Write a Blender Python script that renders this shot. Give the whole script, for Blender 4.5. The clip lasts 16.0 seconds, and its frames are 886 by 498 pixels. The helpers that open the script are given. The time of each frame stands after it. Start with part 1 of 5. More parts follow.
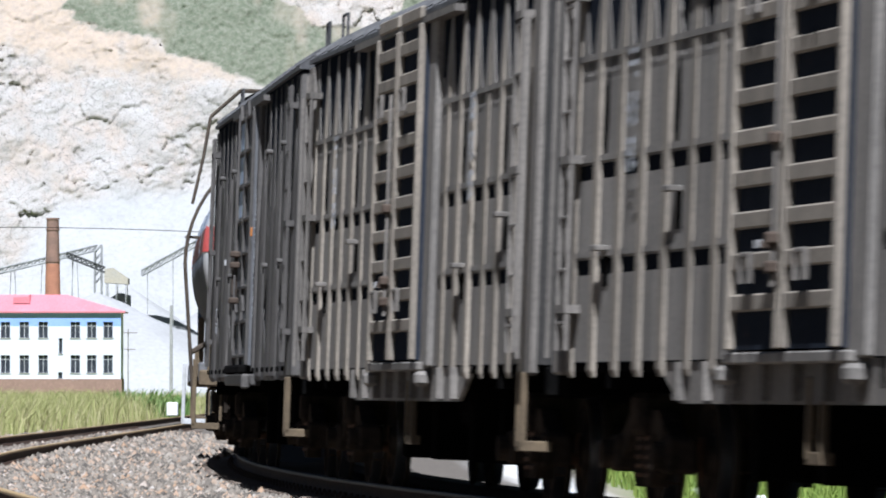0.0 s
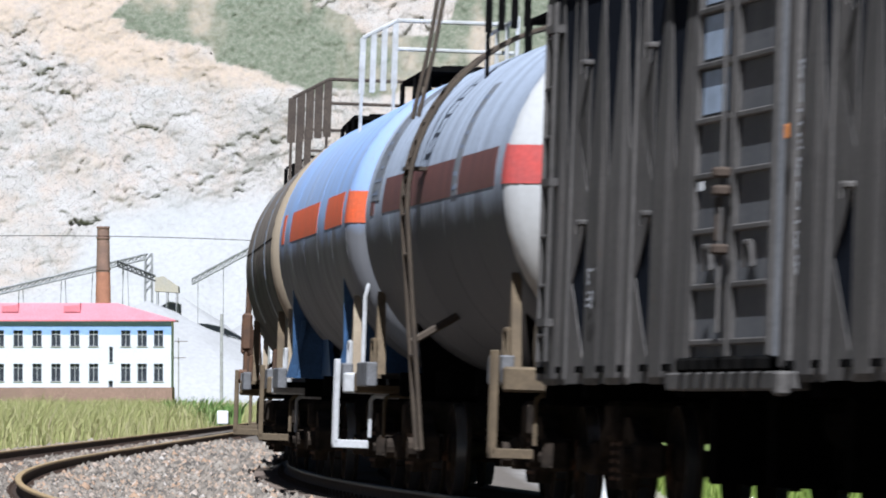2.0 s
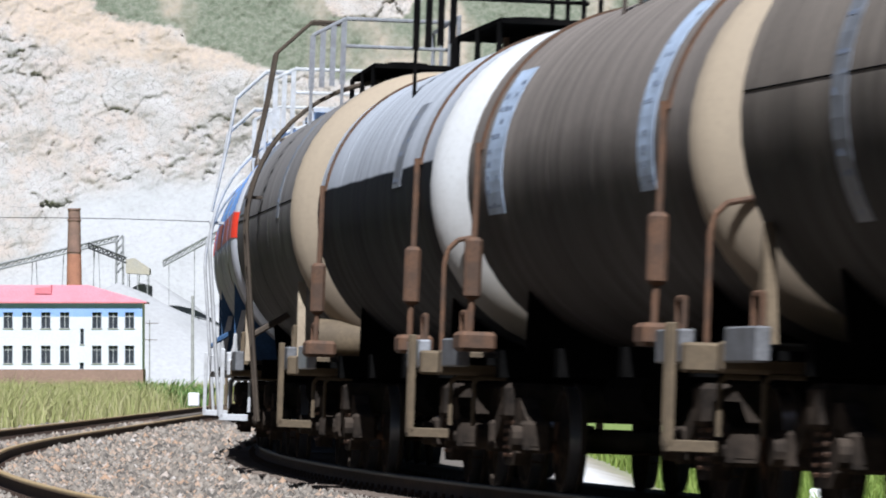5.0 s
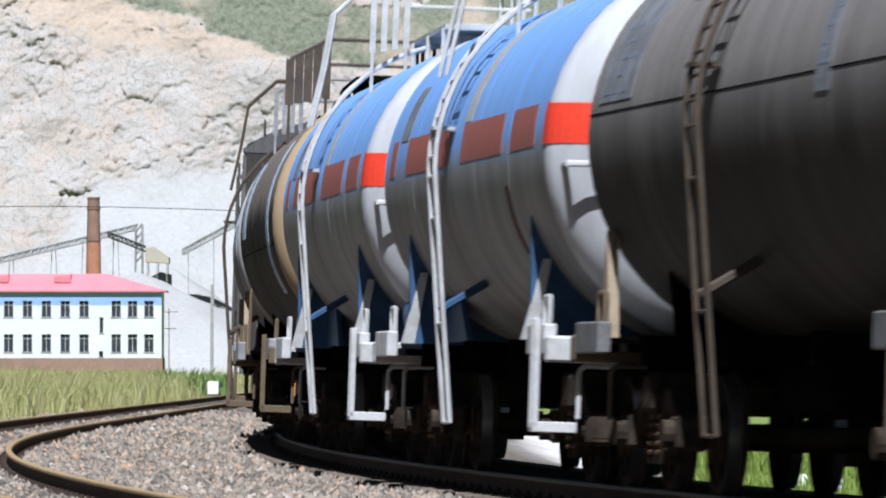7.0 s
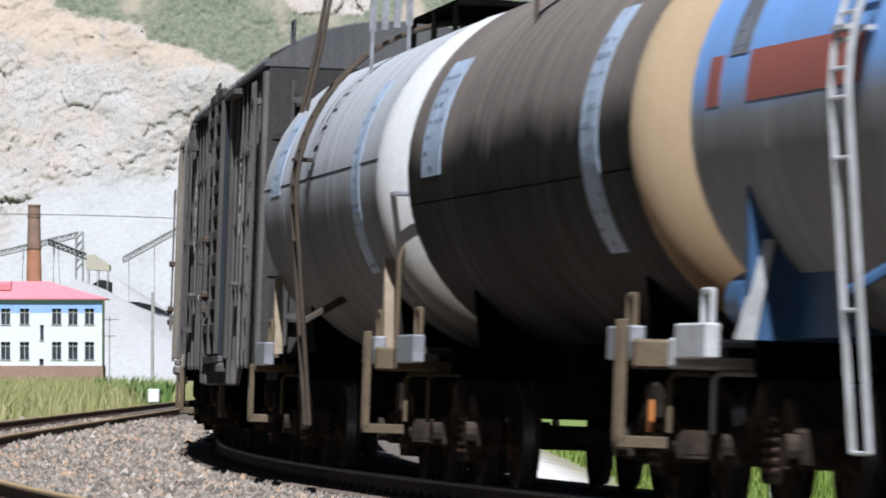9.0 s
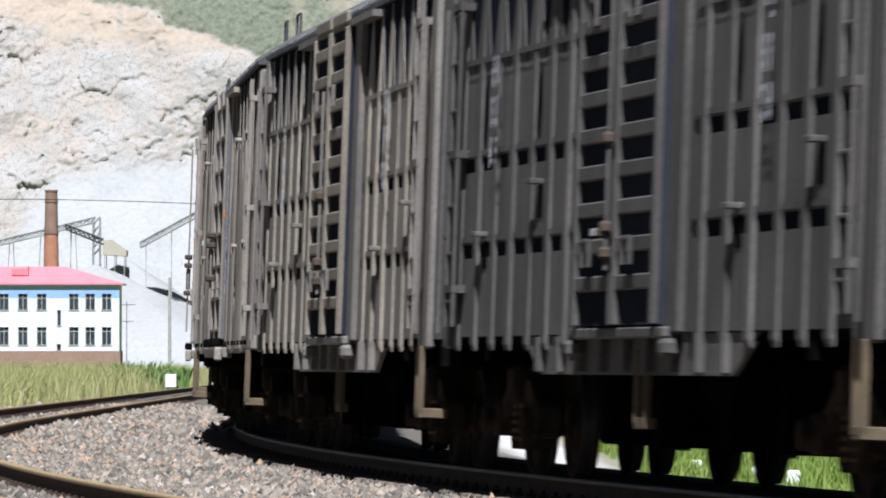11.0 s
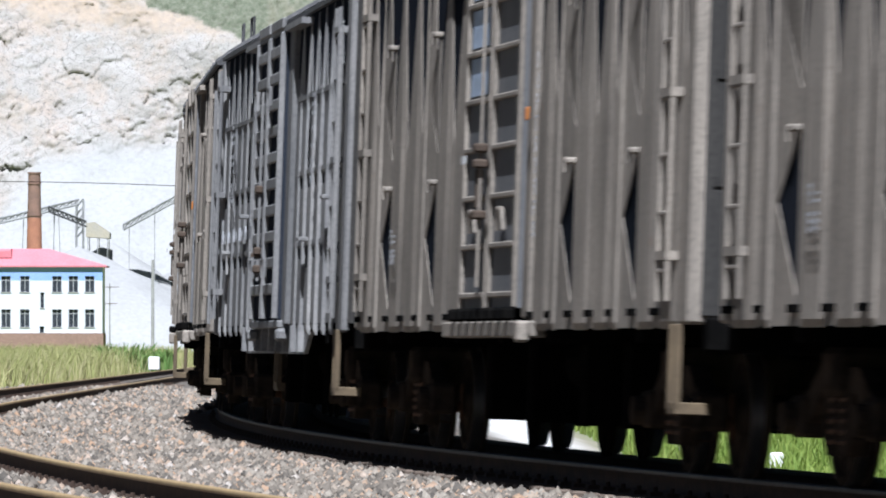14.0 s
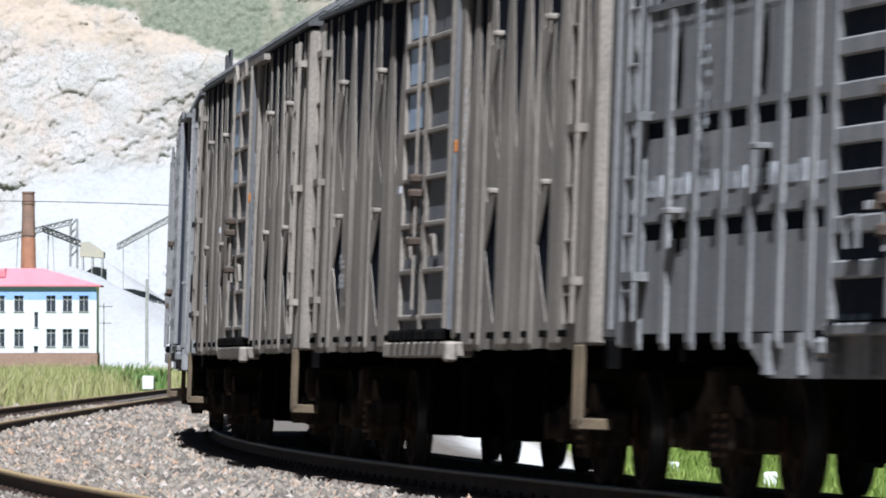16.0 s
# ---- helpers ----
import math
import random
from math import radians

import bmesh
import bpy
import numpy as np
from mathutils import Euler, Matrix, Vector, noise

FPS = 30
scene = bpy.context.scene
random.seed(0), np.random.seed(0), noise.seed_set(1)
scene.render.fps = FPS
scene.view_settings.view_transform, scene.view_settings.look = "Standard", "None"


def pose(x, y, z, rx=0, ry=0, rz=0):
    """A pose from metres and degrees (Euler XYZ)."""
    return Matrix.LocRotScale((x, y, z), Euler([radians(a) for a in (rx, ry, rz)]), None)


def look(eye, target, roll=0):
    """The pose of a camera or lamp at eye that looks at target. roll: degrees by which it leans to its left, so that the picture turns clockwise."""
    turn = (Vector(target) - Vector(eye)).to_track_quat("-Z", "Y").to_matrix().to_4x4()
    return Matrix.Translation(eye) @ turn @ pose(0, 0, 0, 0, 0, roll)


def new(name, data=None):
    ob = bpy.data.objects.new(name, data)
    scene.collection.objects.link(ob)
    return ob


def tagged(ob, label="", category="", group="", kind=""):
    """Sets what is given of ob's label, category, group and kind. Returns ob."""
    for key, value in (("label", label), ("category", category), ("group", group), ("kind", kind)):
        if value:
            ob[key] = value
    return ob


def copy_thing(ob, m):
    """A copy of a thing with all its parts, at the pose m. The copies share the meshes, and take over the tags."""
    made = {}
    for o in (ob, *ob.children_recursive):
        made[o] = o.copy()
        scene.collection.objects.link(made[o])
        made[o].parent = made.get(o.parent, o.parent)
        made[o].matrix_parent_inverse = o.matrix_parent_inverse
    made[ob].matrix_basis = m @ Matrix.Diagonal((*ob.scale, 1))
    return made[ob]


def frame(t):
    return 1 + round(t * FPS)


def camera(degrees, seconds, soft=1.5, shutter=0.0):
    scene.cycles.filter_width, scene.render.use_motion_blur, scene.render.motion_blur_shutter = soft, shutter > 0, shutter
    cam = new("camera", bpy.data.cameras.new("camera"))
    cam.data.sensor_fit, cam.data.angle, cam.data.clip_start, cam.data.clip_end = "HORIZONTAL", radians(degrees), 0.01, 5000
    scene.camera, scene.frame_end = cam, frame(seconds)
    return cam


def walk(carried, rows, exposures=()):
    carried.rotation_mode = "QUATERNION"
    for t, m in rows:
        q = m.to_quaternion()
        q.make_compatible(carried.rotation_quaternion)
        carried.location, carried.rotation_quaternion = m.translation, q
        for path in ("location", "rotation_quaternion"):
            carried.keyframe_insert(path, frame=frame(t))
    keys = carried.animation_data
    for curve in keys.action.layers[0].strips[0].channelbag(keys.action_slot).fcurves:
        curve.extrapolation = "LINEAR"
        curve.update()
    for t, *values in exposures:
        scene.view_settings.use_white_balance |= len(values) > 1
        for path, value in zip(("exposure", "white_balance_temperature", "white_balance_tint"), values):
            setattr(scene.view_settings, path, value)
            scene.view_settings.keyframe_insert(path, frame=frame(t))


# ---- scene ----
# ---- the camera and its walk ----
EYE_Z = 0.911
FOCAL = 784 / math.tan(radians(3.75))     # turn of the head in thousandths of this length
cam = camera(7.5, 16.0, soft=1.9, shutter=0.4)

# seconds, swing to the left, swing upward (in FOCAL units)
SWING = [
    (0.0, -72.0, 251.0), (0.5, -52.0, 252.5), (1.0, -24.0, 282.0), (1.5, -6.0, 284.0), (2.0, 17.0, 266.0),
    (2.5, 10.0, 265.0), (3.0, 3.0, 274.0), (3.2, 6.0, 268.0), (4.0, -14.0, 258.0), (5.3, -37.0, 231.0),
    (5.5, -38.0, 248.0), (6.0, -11.0, 267.0), (6.5, 10.0, 272.5), (7.0, 0.0, 214.0), (7.5, -32.0, 180.0),
    (8.0, -35.0, 182.0), (8.5, -47.5, 221.0), (9.0, -105.0, 227.5), (9.5, -99.0, 249.0), (10.0, -87.0, 218.0),
    (10.2, -83.0, 211.0), (11.2, -74.0, 200.0), (12.3, -67.5, 190.0), (12.5, -64.0, 187.0), (13.0, -82.0, 165.5),
    (13.5, -90.5, 188.0), (14.0, -104.5, 170.0), (14.5, -98.0, 201.5), (15.0, -90.0, 198.0), (15.5, -101.0, 198.5),
    (16.0, -115.0, 204.5)]
walk(cam, [(t, pose(0, 0, EYE_Z, 90 + math.degrees(math.atan(v / FOCAL)), 0, math.degrees(math.atan(u / FOCAL))))
           for t, u, v in SWING], [(0.0, 0.64, 5520, 12), (2.5, 0.56, 5560, 12), (5.5, 0.51, 5620, 12), (8.5, 0.44, 5650, 12), (10.0, 0.51, 5680, 12), (12.5, 0.58, 5600, 12), (16.0, 0.65, 5520, 11)])

# ---- light ----
SUN_TO = Vector((-0.045, -0.56, 0.84)).normalized()
sun = new("sun", bpy.data.lights.new("sun", "SUN"))
sun.data.energy, sun.data.angle, sun.data.color = 5.5, radians(0.55), (1.0, 0.97, 0.92)
sun.matrix_world = look(SUN_TO * 300, (0, 0, 0))
world = bpy.data.worlds.new("sky")
scene.world = world
world.use_nodes = True
sky = world.node_tree.nodes.new("ShaderNodeTexSky")
sky.sky_type, sky.sun_disc = "NISHITA", False
sky.sun_elevation, sky.sun_rotation = math.asin(SUN_TO.z), radians(180 + 4.6)
world.node_tree.links.new(sky.outputs[0], world.node_tree.nodes["Background"].inputs[0])
world.node_tree.nodes["Background"].inputs[1].default_value = 0.014


# ---- materials ----
def nodes_of(name, gloss=0.12):
    m = bpy.data.materials.new(name)
    m.use_nodes = True
    nt = m.node_tree
    nt.nodes["Principled BSDF"].inputs["Specular IOR Level"].default_value = gloss
    return m, nt, nt.nodes["Principled BSDF"]


def add(nt, kind, **sets):
    n = nt.nodes.new("ShaderNode" + kind)
    for k, v in sets.items():
        n.inputs[k].default_value = v
    return n


def mix(nt, fac, a, b, mode="MIX"):
    n = nt.nodes.new("ShaderNodeMix")
    n.data_type, n.blend_type, n.clamp_result = "RGBA", mode, False
    for sock, v in ((n.inputs[0], fac), (n.inputs[6], a), (n.inputs[7], b)):
        if isinstance(v, bpy.types.NodeSocket):
            nt.links.new(v, sock)
        elif isinstance(v, (int, float)):
            sock.default_value = v
        else:
            sock.default_value = (*v, 1)
    return n.outputs[2]


def ramp(nt, source, lo, hi, a=0.0, b=1.0):
    n = nt.nodes.new("ShaderNodeMapRange")
    nt.links.new(source, n.inputs[0])
    for i, v in enumerate((lo, hi, a, b)):
        n.inputs[i + 1].default_value = v
    return n.outputs[0]


def coords(nt, scale=(1, 1, 1), where="Object"):
    c = nt.nodes.new("ShaderNodeTexCoord")
    m = add(nt, "Mapping", Scale=scale)
    nt.links.new(c.outputs[where], m.inputs[0])
    return m.outputs[0]


def noise_of(nt, vec, scale, detail=4.0, rough=0.55):
    n = add(nt, "TexNoise", Scale=scale, Detail=detail, Roughness=rough)
    nt.links.new(vec, n.inputs["Vector"])
    return n.outputs[0]


def noise_vector(nt, vec, scale):
    n = add(nt, "TexNoise", Scale=scale, Detail=3.0)
    nt.links.new(vec, n.inputs["Vector"])
    return n.outputs[1]


def bump_of(nt, height, strength, dist, bsdf):
    b = add(nt, "Bump", Strength=strength, Distance=dist)
    nt.links.new(height, b.inputs["Height"])
    nt.links.new(b.outputs[0], bsdf.inputs["Normal"])


def surface(name, base, other, scale=3.0, rough=0.7, metal=0.0, grain=40.0, bump=0.15, dist=0.01, stretch=(1, 1, 1), vary=0.0, gloss=0.15, speck=0.45):
    """Two colours broken by a coarse and a fine noise, with relief."""
    m, nt, b = nodes_of(name, gloss)
    v = coords(nt, stretch)
    coarse, fine = noise_of(nt, v, scale), noise_of(nt, v, grain, 3)
    col = mix(nt, ramp(nt, coarse, 0.35, 0.65), base, other)
    col = mix(nt, ramp(nt, fine, 0.3, 0.7, 0, speck), col, [c * 0.6 for c in other])
    if vary:
        info = nt.nodes.new("ShaderNodeObjectInfo")
        hsv = add(nt, "HueSaturation")
        nt.links.new(ramp(nt, info.outputs["Random"], 0, 1, 1 - vary, 1 + vary), hsv.inputs["Value"])
        nt.links.new(col, hsv.inputs["Color"])
        col = hsv.outputs[0]
    nt.links.new(col, b.inputs["Base Color"])
    b.inputs["Roughness"].default_value, b.inputs["Metallic"].default_value = rough, metal
    if bump:
        bump_of(nt, fine, bump, dist, b)
    return m


def wagon_paint(name, base, dust, amount, gloss=0.06):
    """Old dark wagon paint under brake dust, in runs down the side."""
    m, nt, b = nodes_of(name, gloss)
    v = coords(nt)
    runs = noise_of(nt, coords(nt, (2.0, 2.2, 0.16)), 3.0, 5, 0.6)
    patch = noise_of(nt, v, 0.9, 4)
    fine = noise_of(nt, v, 30, 4, 0.65)
    info = nt.nodes.new("ShaderNodeObjectInfo")
    f = nt.nodes.new("ShaderNodeMath")
    f.operation = "MULTIPLY"
    nt.links.new(ramp(nt, runs, 0.3, 0.7), f.inputs[0])
    nt.links.new(ramp(nt, patch, 0.3, 0.65, 0.35, 1.0), f.inputs[1])
    col = mix(nt, ramp(nt, f.outputs[0], 0, 1, amount * 0.25, amount), base, dust)
    col = mix(nt, ramp(nt, fine, 0.45, 0.75, 0, 0.5), col, [c * 0.55 for c in base])
    rust = noise_of(nt, v, 2.3, 6, 0.7)
    col = mix(nt, ramp(nt, rust, 0.66, 0.76, 0, 0.5), col, (0.16, 0.075, 0.035))
    hsv = add(nt, "HueSaturation")
    nt.links.new(ramp(nt, info.outputs["Random"], 0, 1, 0.86, 1.14), hsv.inputs["Value"])
    nt.links.new(col, hsv.inputs["Color"])
    nt.links.new(hsv.outputs[0], b.inputs["Base Color"])
    b.inputs["Roughness"].default_value = 0.62
    bump_of(nt, patch, 0.25, 0.06, b)
    return m


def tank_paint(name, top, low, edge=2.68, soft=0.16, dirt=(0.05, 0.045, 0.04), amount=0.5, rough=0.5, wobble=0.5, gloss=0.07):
    """Tank barrel: paint above, a darker colour below that holds soot and flank shade, with hoop-wise streaks."""
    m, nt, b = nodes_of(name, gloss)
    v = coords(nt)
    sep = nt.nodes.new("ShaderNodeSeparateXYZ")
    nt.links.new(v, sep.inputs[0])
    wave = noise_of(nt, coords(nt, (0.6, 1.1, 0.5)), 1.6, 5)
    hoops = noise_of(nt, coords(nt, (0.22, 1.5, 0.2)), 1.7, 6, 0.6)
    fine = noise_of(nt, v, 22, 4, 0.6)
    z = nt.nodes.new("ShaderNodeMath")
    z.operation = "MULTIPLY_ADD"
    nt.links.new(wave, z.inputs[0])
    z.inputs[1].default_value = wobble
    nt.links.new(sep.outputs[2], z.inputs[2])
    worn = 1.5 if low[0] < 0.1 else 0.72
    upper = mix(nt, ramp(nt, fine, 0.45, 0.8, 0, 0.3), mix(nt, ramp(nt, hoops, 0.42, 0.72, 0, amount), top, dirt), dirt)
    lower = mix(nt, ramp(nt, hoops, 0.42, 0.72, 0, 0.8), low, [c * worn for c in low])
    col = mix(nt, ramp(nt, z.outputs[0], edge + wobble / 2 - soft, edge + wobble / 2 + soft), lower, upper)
    nt.links.new(col, b.inputs["Base Color"])
    nt.links.new(ramp(nt, hoops, 0.3, 0.7, rough, rough + 0.25), b.inputs["Roughness"])
    bump_of(nt, fine, 0.06, 0.004, b)
    return m


GREY_TAN = wagon_paint("dusty wagon paint", (0.118, 0.107, 0.094), (0.42, 0.368, 0.308), 0.95)
GREY_BROWN = wagon_paint("brown wagon paint", (0.085, 0.078, 0.07), (0.29, 0.262, 0.228), 0.95)
# side panels a step darker than their ribs
PANEL_BROWN = wagon_paint("darker side panel paint", (0.1, 0.094, 0.086), (0.33, 0.3, 0.262), 0.9)
PANEL_SLATE = wagon_paint("darker slate panel paint", (0.11, 0.112, 0.116), (0.3, 0.29, 0.275), 0.9)
RIB_TAN = wagon_paint("dusty rib paint", (0.115, 0.103, 0.087), (0.38, 0.328, 0.262), 1.0)
GREY_COOL = wagon_paint("sooty wagon paint", (0.05, 0.048, 0.046), (0.175, 0.16, 0.145), 0.9)
GREY_BLUE = wagon_paint("slate wagon paint", (0.125, 0.127, 0.132), (0.37, 0.355, 0.335), 0.85)
# near-black backing behind side panels: shadow under eaves and hooks put into paint
SHADE_BACKING = wagon_paint("painted shade backing", (0.011, 0.0135, 0.019), (0.026, 0.028, 0.034), 0.7, 0.0)
# door leaves darkened in the colour for the shade between their bars
DOOR_SHADE = wagon_paint("door paint with panel shade", (0.02, 0.0245, 0.034), (0.046, 0.05, 0.06), 0.7, 0.0)
END_DARK = wagon_paint("dark end paint", (0.03, 0.0295, 0.029), (0.075, 0.07, 0.064), 0.8)
LATCH = wagon_paint("latch steel", (0.06, 0.048, 0.039), (0.132, 0.096, 0.072), 0.8)
DOOR_PALE = wagon_paint("pale door paint", (0.09, 0.094, 0.102), (0.22, 0.215, 0.21), 0.9)
ROOF_GREY = wagon_paint("roof sheet", (0.055, 0.056, 0.06), (0.15, 0.145, 0.14), 0.8)
STEP_TAN = surface("dusty step paint", (0.1736, 0.1302, 0.0806), (0.1178, 0.0899, 0.0589), 4, 0.75, bump=0.1)
BOGIE = surface("greasy cast steel", (0.018, 0.0155, 0.0135), (0.065, 0.05, 0.038), 5, 0.85, bump=0.2, gloss=0.0)
SLAT_BROWN = surface("dark brown slat paint", (0.11, 0.088, 0.07), (0.075, 0.06, 0.05), 5, 0.75, bump=0.1)
RUSTY = surface("rusty steel", (0.1584, 0.0864, 0.0504), (0.0936, 0.0612, 0.0432), 6, 0.75, bump=0.2)
# darker than real paint: the shade beneath the wagons is in this colour
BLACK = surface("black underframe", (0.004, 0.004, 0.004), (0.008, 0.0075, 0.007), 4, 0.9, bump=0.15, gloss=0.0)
TREAD = surface("polished tread", (0.42, 0.42, 0.44), (0.3, 0.29, 0.28), 8, 0.28, 0.9, bump=0.03)
WHITE = surface("white paint", (0.58, 0.58, 0.575), (0.43, 0.425, 0.41), 5, 0.55, bump=0.05, speck=0.25)
LIMEWASH = surface("limewashed stone", (0.82, 0.82, 0.81), (0.72, 0.71, 0.69), 5, 0.85, bump=0.2, speck=0.15)
PAD_GREY = surface("dusty grey sill paint", (0.20, 0.20, 0.205), (0.13, 0.128, 0.125), 5, 0.7, bump=0.08)
ALU = surface("silver paint", (0.42, 0.43, 0.45), (0.29, 0.29, 0.3), 6, 0.4, 0.3, bump=0.05)
BLUE = surface("blue paint", (0.06, 0.12, 0.23), (0.045, 0.085, 0.16), 5, 0.45, bump=0.05)
# band reds come twice: sunlit for the ends, dusty and shaded for the flanks
RED = surface("red panel paint", (0.80, 0.055, 0.025), (0.70, 0.06, 0.03), 7, 0.45, bump=0.04)
RED_SHADED = surface("dusty shaded red panel paint", (0.42, 0.12, 0.085), (0.30, 0.12, 0.10), 5, 0.55, bump=0.04, stretch=(1, 3, 0.4))
ORANGE = surface("orange panel paint", (0.82, 0.14, 0.045), (0.66, 0.15, 0.07), 5, 0.5, bump=0.04)
MAROON = surface("sooty shaded red panel paint", (0.20, 0.085, 0.07), (0.13, 0.065, 0.06), 4, 0.55, bump=0.04, stretch=(1, 3, 0.4))
PLATE = surface("pale blue stencil plate", (0.5, 0.6, 0.74), (0.33, 0.39, 0.48), 4, 0.55, bump=0.05)
PLATE_DIRTY = surface("sooty stencil plate", (0.24, 0.255, 0.28), (0.15, 0.155, 0.165), 4, 0.6, bump=0.05)
INK = surface("black stencil paint", (0.12, 0.145, 0.2), (0.2, 0.23, 0.29), 9, 0.6, bump=0)
CHALK = surface("white stencil paint", (0.55, 0.56, 0.58), (0.25, 0.25, 0.25), 9, 0.7, bump=0)
TAN = surface("dusty tan paint", (0.36, 0.29, 0.20), (0.28, 0.22, 0.15), 2.5, 0.55, bump=0.06)
SIGNAL = surface("orange tag paint", (0.70, 0.25, 0.05), (0.52, 0.2, 0.06), 9, 0.5, bump=0.03)
RAIL_SIDE = surface("rusted rail web", (0.085, 0.055, 0.04), (0.055, 0.04, 0.032), 6, 0.8, bump=0.2, stretch=(1, 1, 1))
# light is put into the head colours: train's shade first, golden sun second
RAIL_SHADED = surface("shade-dark rail head", (0.12, 0.115, 0.11), (0.08, 0.075, 0.07), 6, 0.55, 0.9, bump=0.02)
RAIL_SUNLIT = surface("golden sunlit rail head", (0.46, 0.33, 0.17), (0.36, 0.255, 0.135), 3, 0.5, 0.1, bump=0.04)
LADDER_BROWN = surface("brown ladder paint", (0.1, 0.078, 0.056), (0.07, 0.055, 0.042), 5, 0.7, bump=0.05)
SLEEPER = surface("oiled sleeper", (0.105, 0.08, 0.062), (0.16, 0.125, 0.10), 6, 0.9, bump=0.4, stretch=(0.3, 3, 3), vary=0.2)
BRICK = surface("chimney brick", (0.46, 0.215, 0.13), (0.36, 0.17, 0.11), 0.9, 0.9, grain=7, bump=0.3, dist=0.03)
BRICK_DARK = surface("darker chimney brick", (0.30, 0.185, 0.14), (0.22, 0.145, 0.115), 0.9, 0.9, grain=7, bump=0.3, dist=0.03)
PLASTER = surface("whitewashed plaster", (0.75, 0.76, 0.82), (0.70, 0.71, 0.77), 0.5, 0.85, grain=6, bump=0.05)
BLUE_WALL = surface("sky blue plaster", (0.34, 0.48, 0.84), (0.29, 0.43, 0.78), 0.6, 0.8, grain=6, bump=0.05)
HUT_BLUE = surface("bright blue hut paint", (0.10, 0.38, 0.76), (0.08, 0.32, 0.68), 0.6, 0.8, grain=6, bump=0.05)
RED_ROOF = surface("pinkish red sheet roof", (0.70, 0.25, 0.29), (0.62, 0.22, 0.25), 0.4, 0.6, grain=5, bump=0.05)
PLINTH = surface("brown brick plinth", (0.34, 0.22, 0.17), (0.27, 0.18, 0.14), 0.4, 0.9, grain=5, bump=0.2)
PANE = surface("dark window pane", (0.03, 0.035, 0.045), (0.06, 0.065, 0.075), 1, 0.15, grain=5, bump=0)
CONCRETE = surface("weathered concrete", (0.42, 0.41, 0.39), (0.33, 0.32, 0.30), 1.5, 0.9, grain=12, bump=0.2)
STEEL_FAR = surface("dusty plant steel", (0.42, 0.42, 0.413), (0.28, 0.28, 0.28), 0.7, 0.8, grain=4, bump=0.1)
YELLOW_FAR = surface("dusty yellow plant sheet", (0.50, 0.44, 0.33), (0.44, 0.41, 0.35), 0.6, 0.7, grain=4, bump=0.05)
STEEL_DARK = surface("dark plant steel", (0.10, 0.10, 0.10), (0.07, 0.07, 0.07), 0.7, 0.8, grain=4, bump=0.1)
GRAVEL_PALE = surface("crushed pale stone", (0.405, 0.4, 0.393), (0.36, 0.355, 0.345), 0.12, 0.95, grain=1.6, bump=0.08, dist=0.12, speck=0.3)


def stone_material():
    m, nt, b = nodes_of("ballast stone")
    geo = nt.nodes.new("ShaderNodeNewGeometry")
    cr = nt.nodes.new("ShaderNodeValToRGB")
    nt.links.new(geo.outputs["Random Per Island"], cr.inputs[0])
    tones = [(0.0, (0.08, 0.073, 0.064)), (0.3, (0.165, 0.143, 0.118)), (0.55, (0.23, 0.198, 0.16)), (0.75, (0.31, 0.275, 0.228)),
             (0.93, (0.37, 0.24, 0.15)), (1.0, (0.44, 0.40, 0.355))]
    while len(cr.color_ramp.elements) < len(tones):
        cr.color_ramp.elements.new(0.5)
    for e, (p, c) in zip(cr.color_ramp.elements, tones):
        e.position, e.color = p, (*c, 1)
    v = coords(nt)
    fine = noise_of(nt, v, 60, 3)
    nt.links.new(mix(nt, ramp(nt, fine, 0.4, 0.7, 0, 0.4), cr.outputs[0], (0.12, 0.098, 0.08)), b.inputs["Base Color"])
    b.inputs["Roughness"].default_value = 0.9
    bump_of(nt, fine, 0.3, 0.01, b)
    return m


STONE = stone_material()


def zoned(name, attribute, base, layers, rough=0.95, relief=(1.5, 0.6, 0.5), veins=False):
    """Ground whose kinds of soil are laid out by a vertex attribute, broken up by noise."""
    m, nt, b = nodes_of(name)
    at = nt.nodes.new("ShaderNodeAttribute")
    at.attribute_name = attribute
    sep = nt.nodes.new("ShaderNodeSeparateColor")
    nt.links.new(at.outputs["Color"], sep.inputs[0])
    v = coords(nt)
    big, small = noise_of(nt, v, relief[0] * 0.12, 6, 0.65), noise_of(nt, v, relief[0], 5, 0.65)
    col = mix(nt, ramp(nt, big, 0.35, 0.65), *base)
    if veins:
        # broken rock: rusty and grey blotches, fine dark joints
        fine = noise_of(nt, v, relief[0] * 2.6, 4, 0.7)
        rusty = noise_of(nt, coords(nt, (1, 1, 0.8)), 0.16, 5, 0.7)
        col = mix(nt, ramp(nt, rusty, 0.46, 0.66, 0, 0.65), col, (0.41, 0.33, 0.265))
        col = mix(nt, ramp(nt, fine, 0.5, 0.70, 0, 0.8), col, (0.20, 0.185, 0.17))
        bent = mix(nt, 0.12, v, noise_vector(nt, v, 0.5), "ADD")
        vor = add(nt, "TexVoronoi", Scale=0.42)
        vor.feature = "DISTANCE_TO_EDGE"
        nt.links.new(bent, vor.inputs["Vector"])
        joint = nt.nodes.new("ShaderNodeMath")
        joint.operation = "MULTIPLY"
        nt.links.new(ramp(nt, vor.outputs["Distance"], 0.0, 0.05, 0.75, 0.0), joint.inputs[0])
        nt.links.new(ramp(nt, small, 0.45, 0.6), joint.inputs[1])
        col = mix(nt, joint.outputs[0], col, (0.13, 0.12, 0.115))
    for k, (a, c) in enumerate(layers):
        col = mix(nt, ramp(nt, sep.outputs[k], 0, 1), col, mix(nt, ramp(nt, small, 0.35, 0.65), a, c))
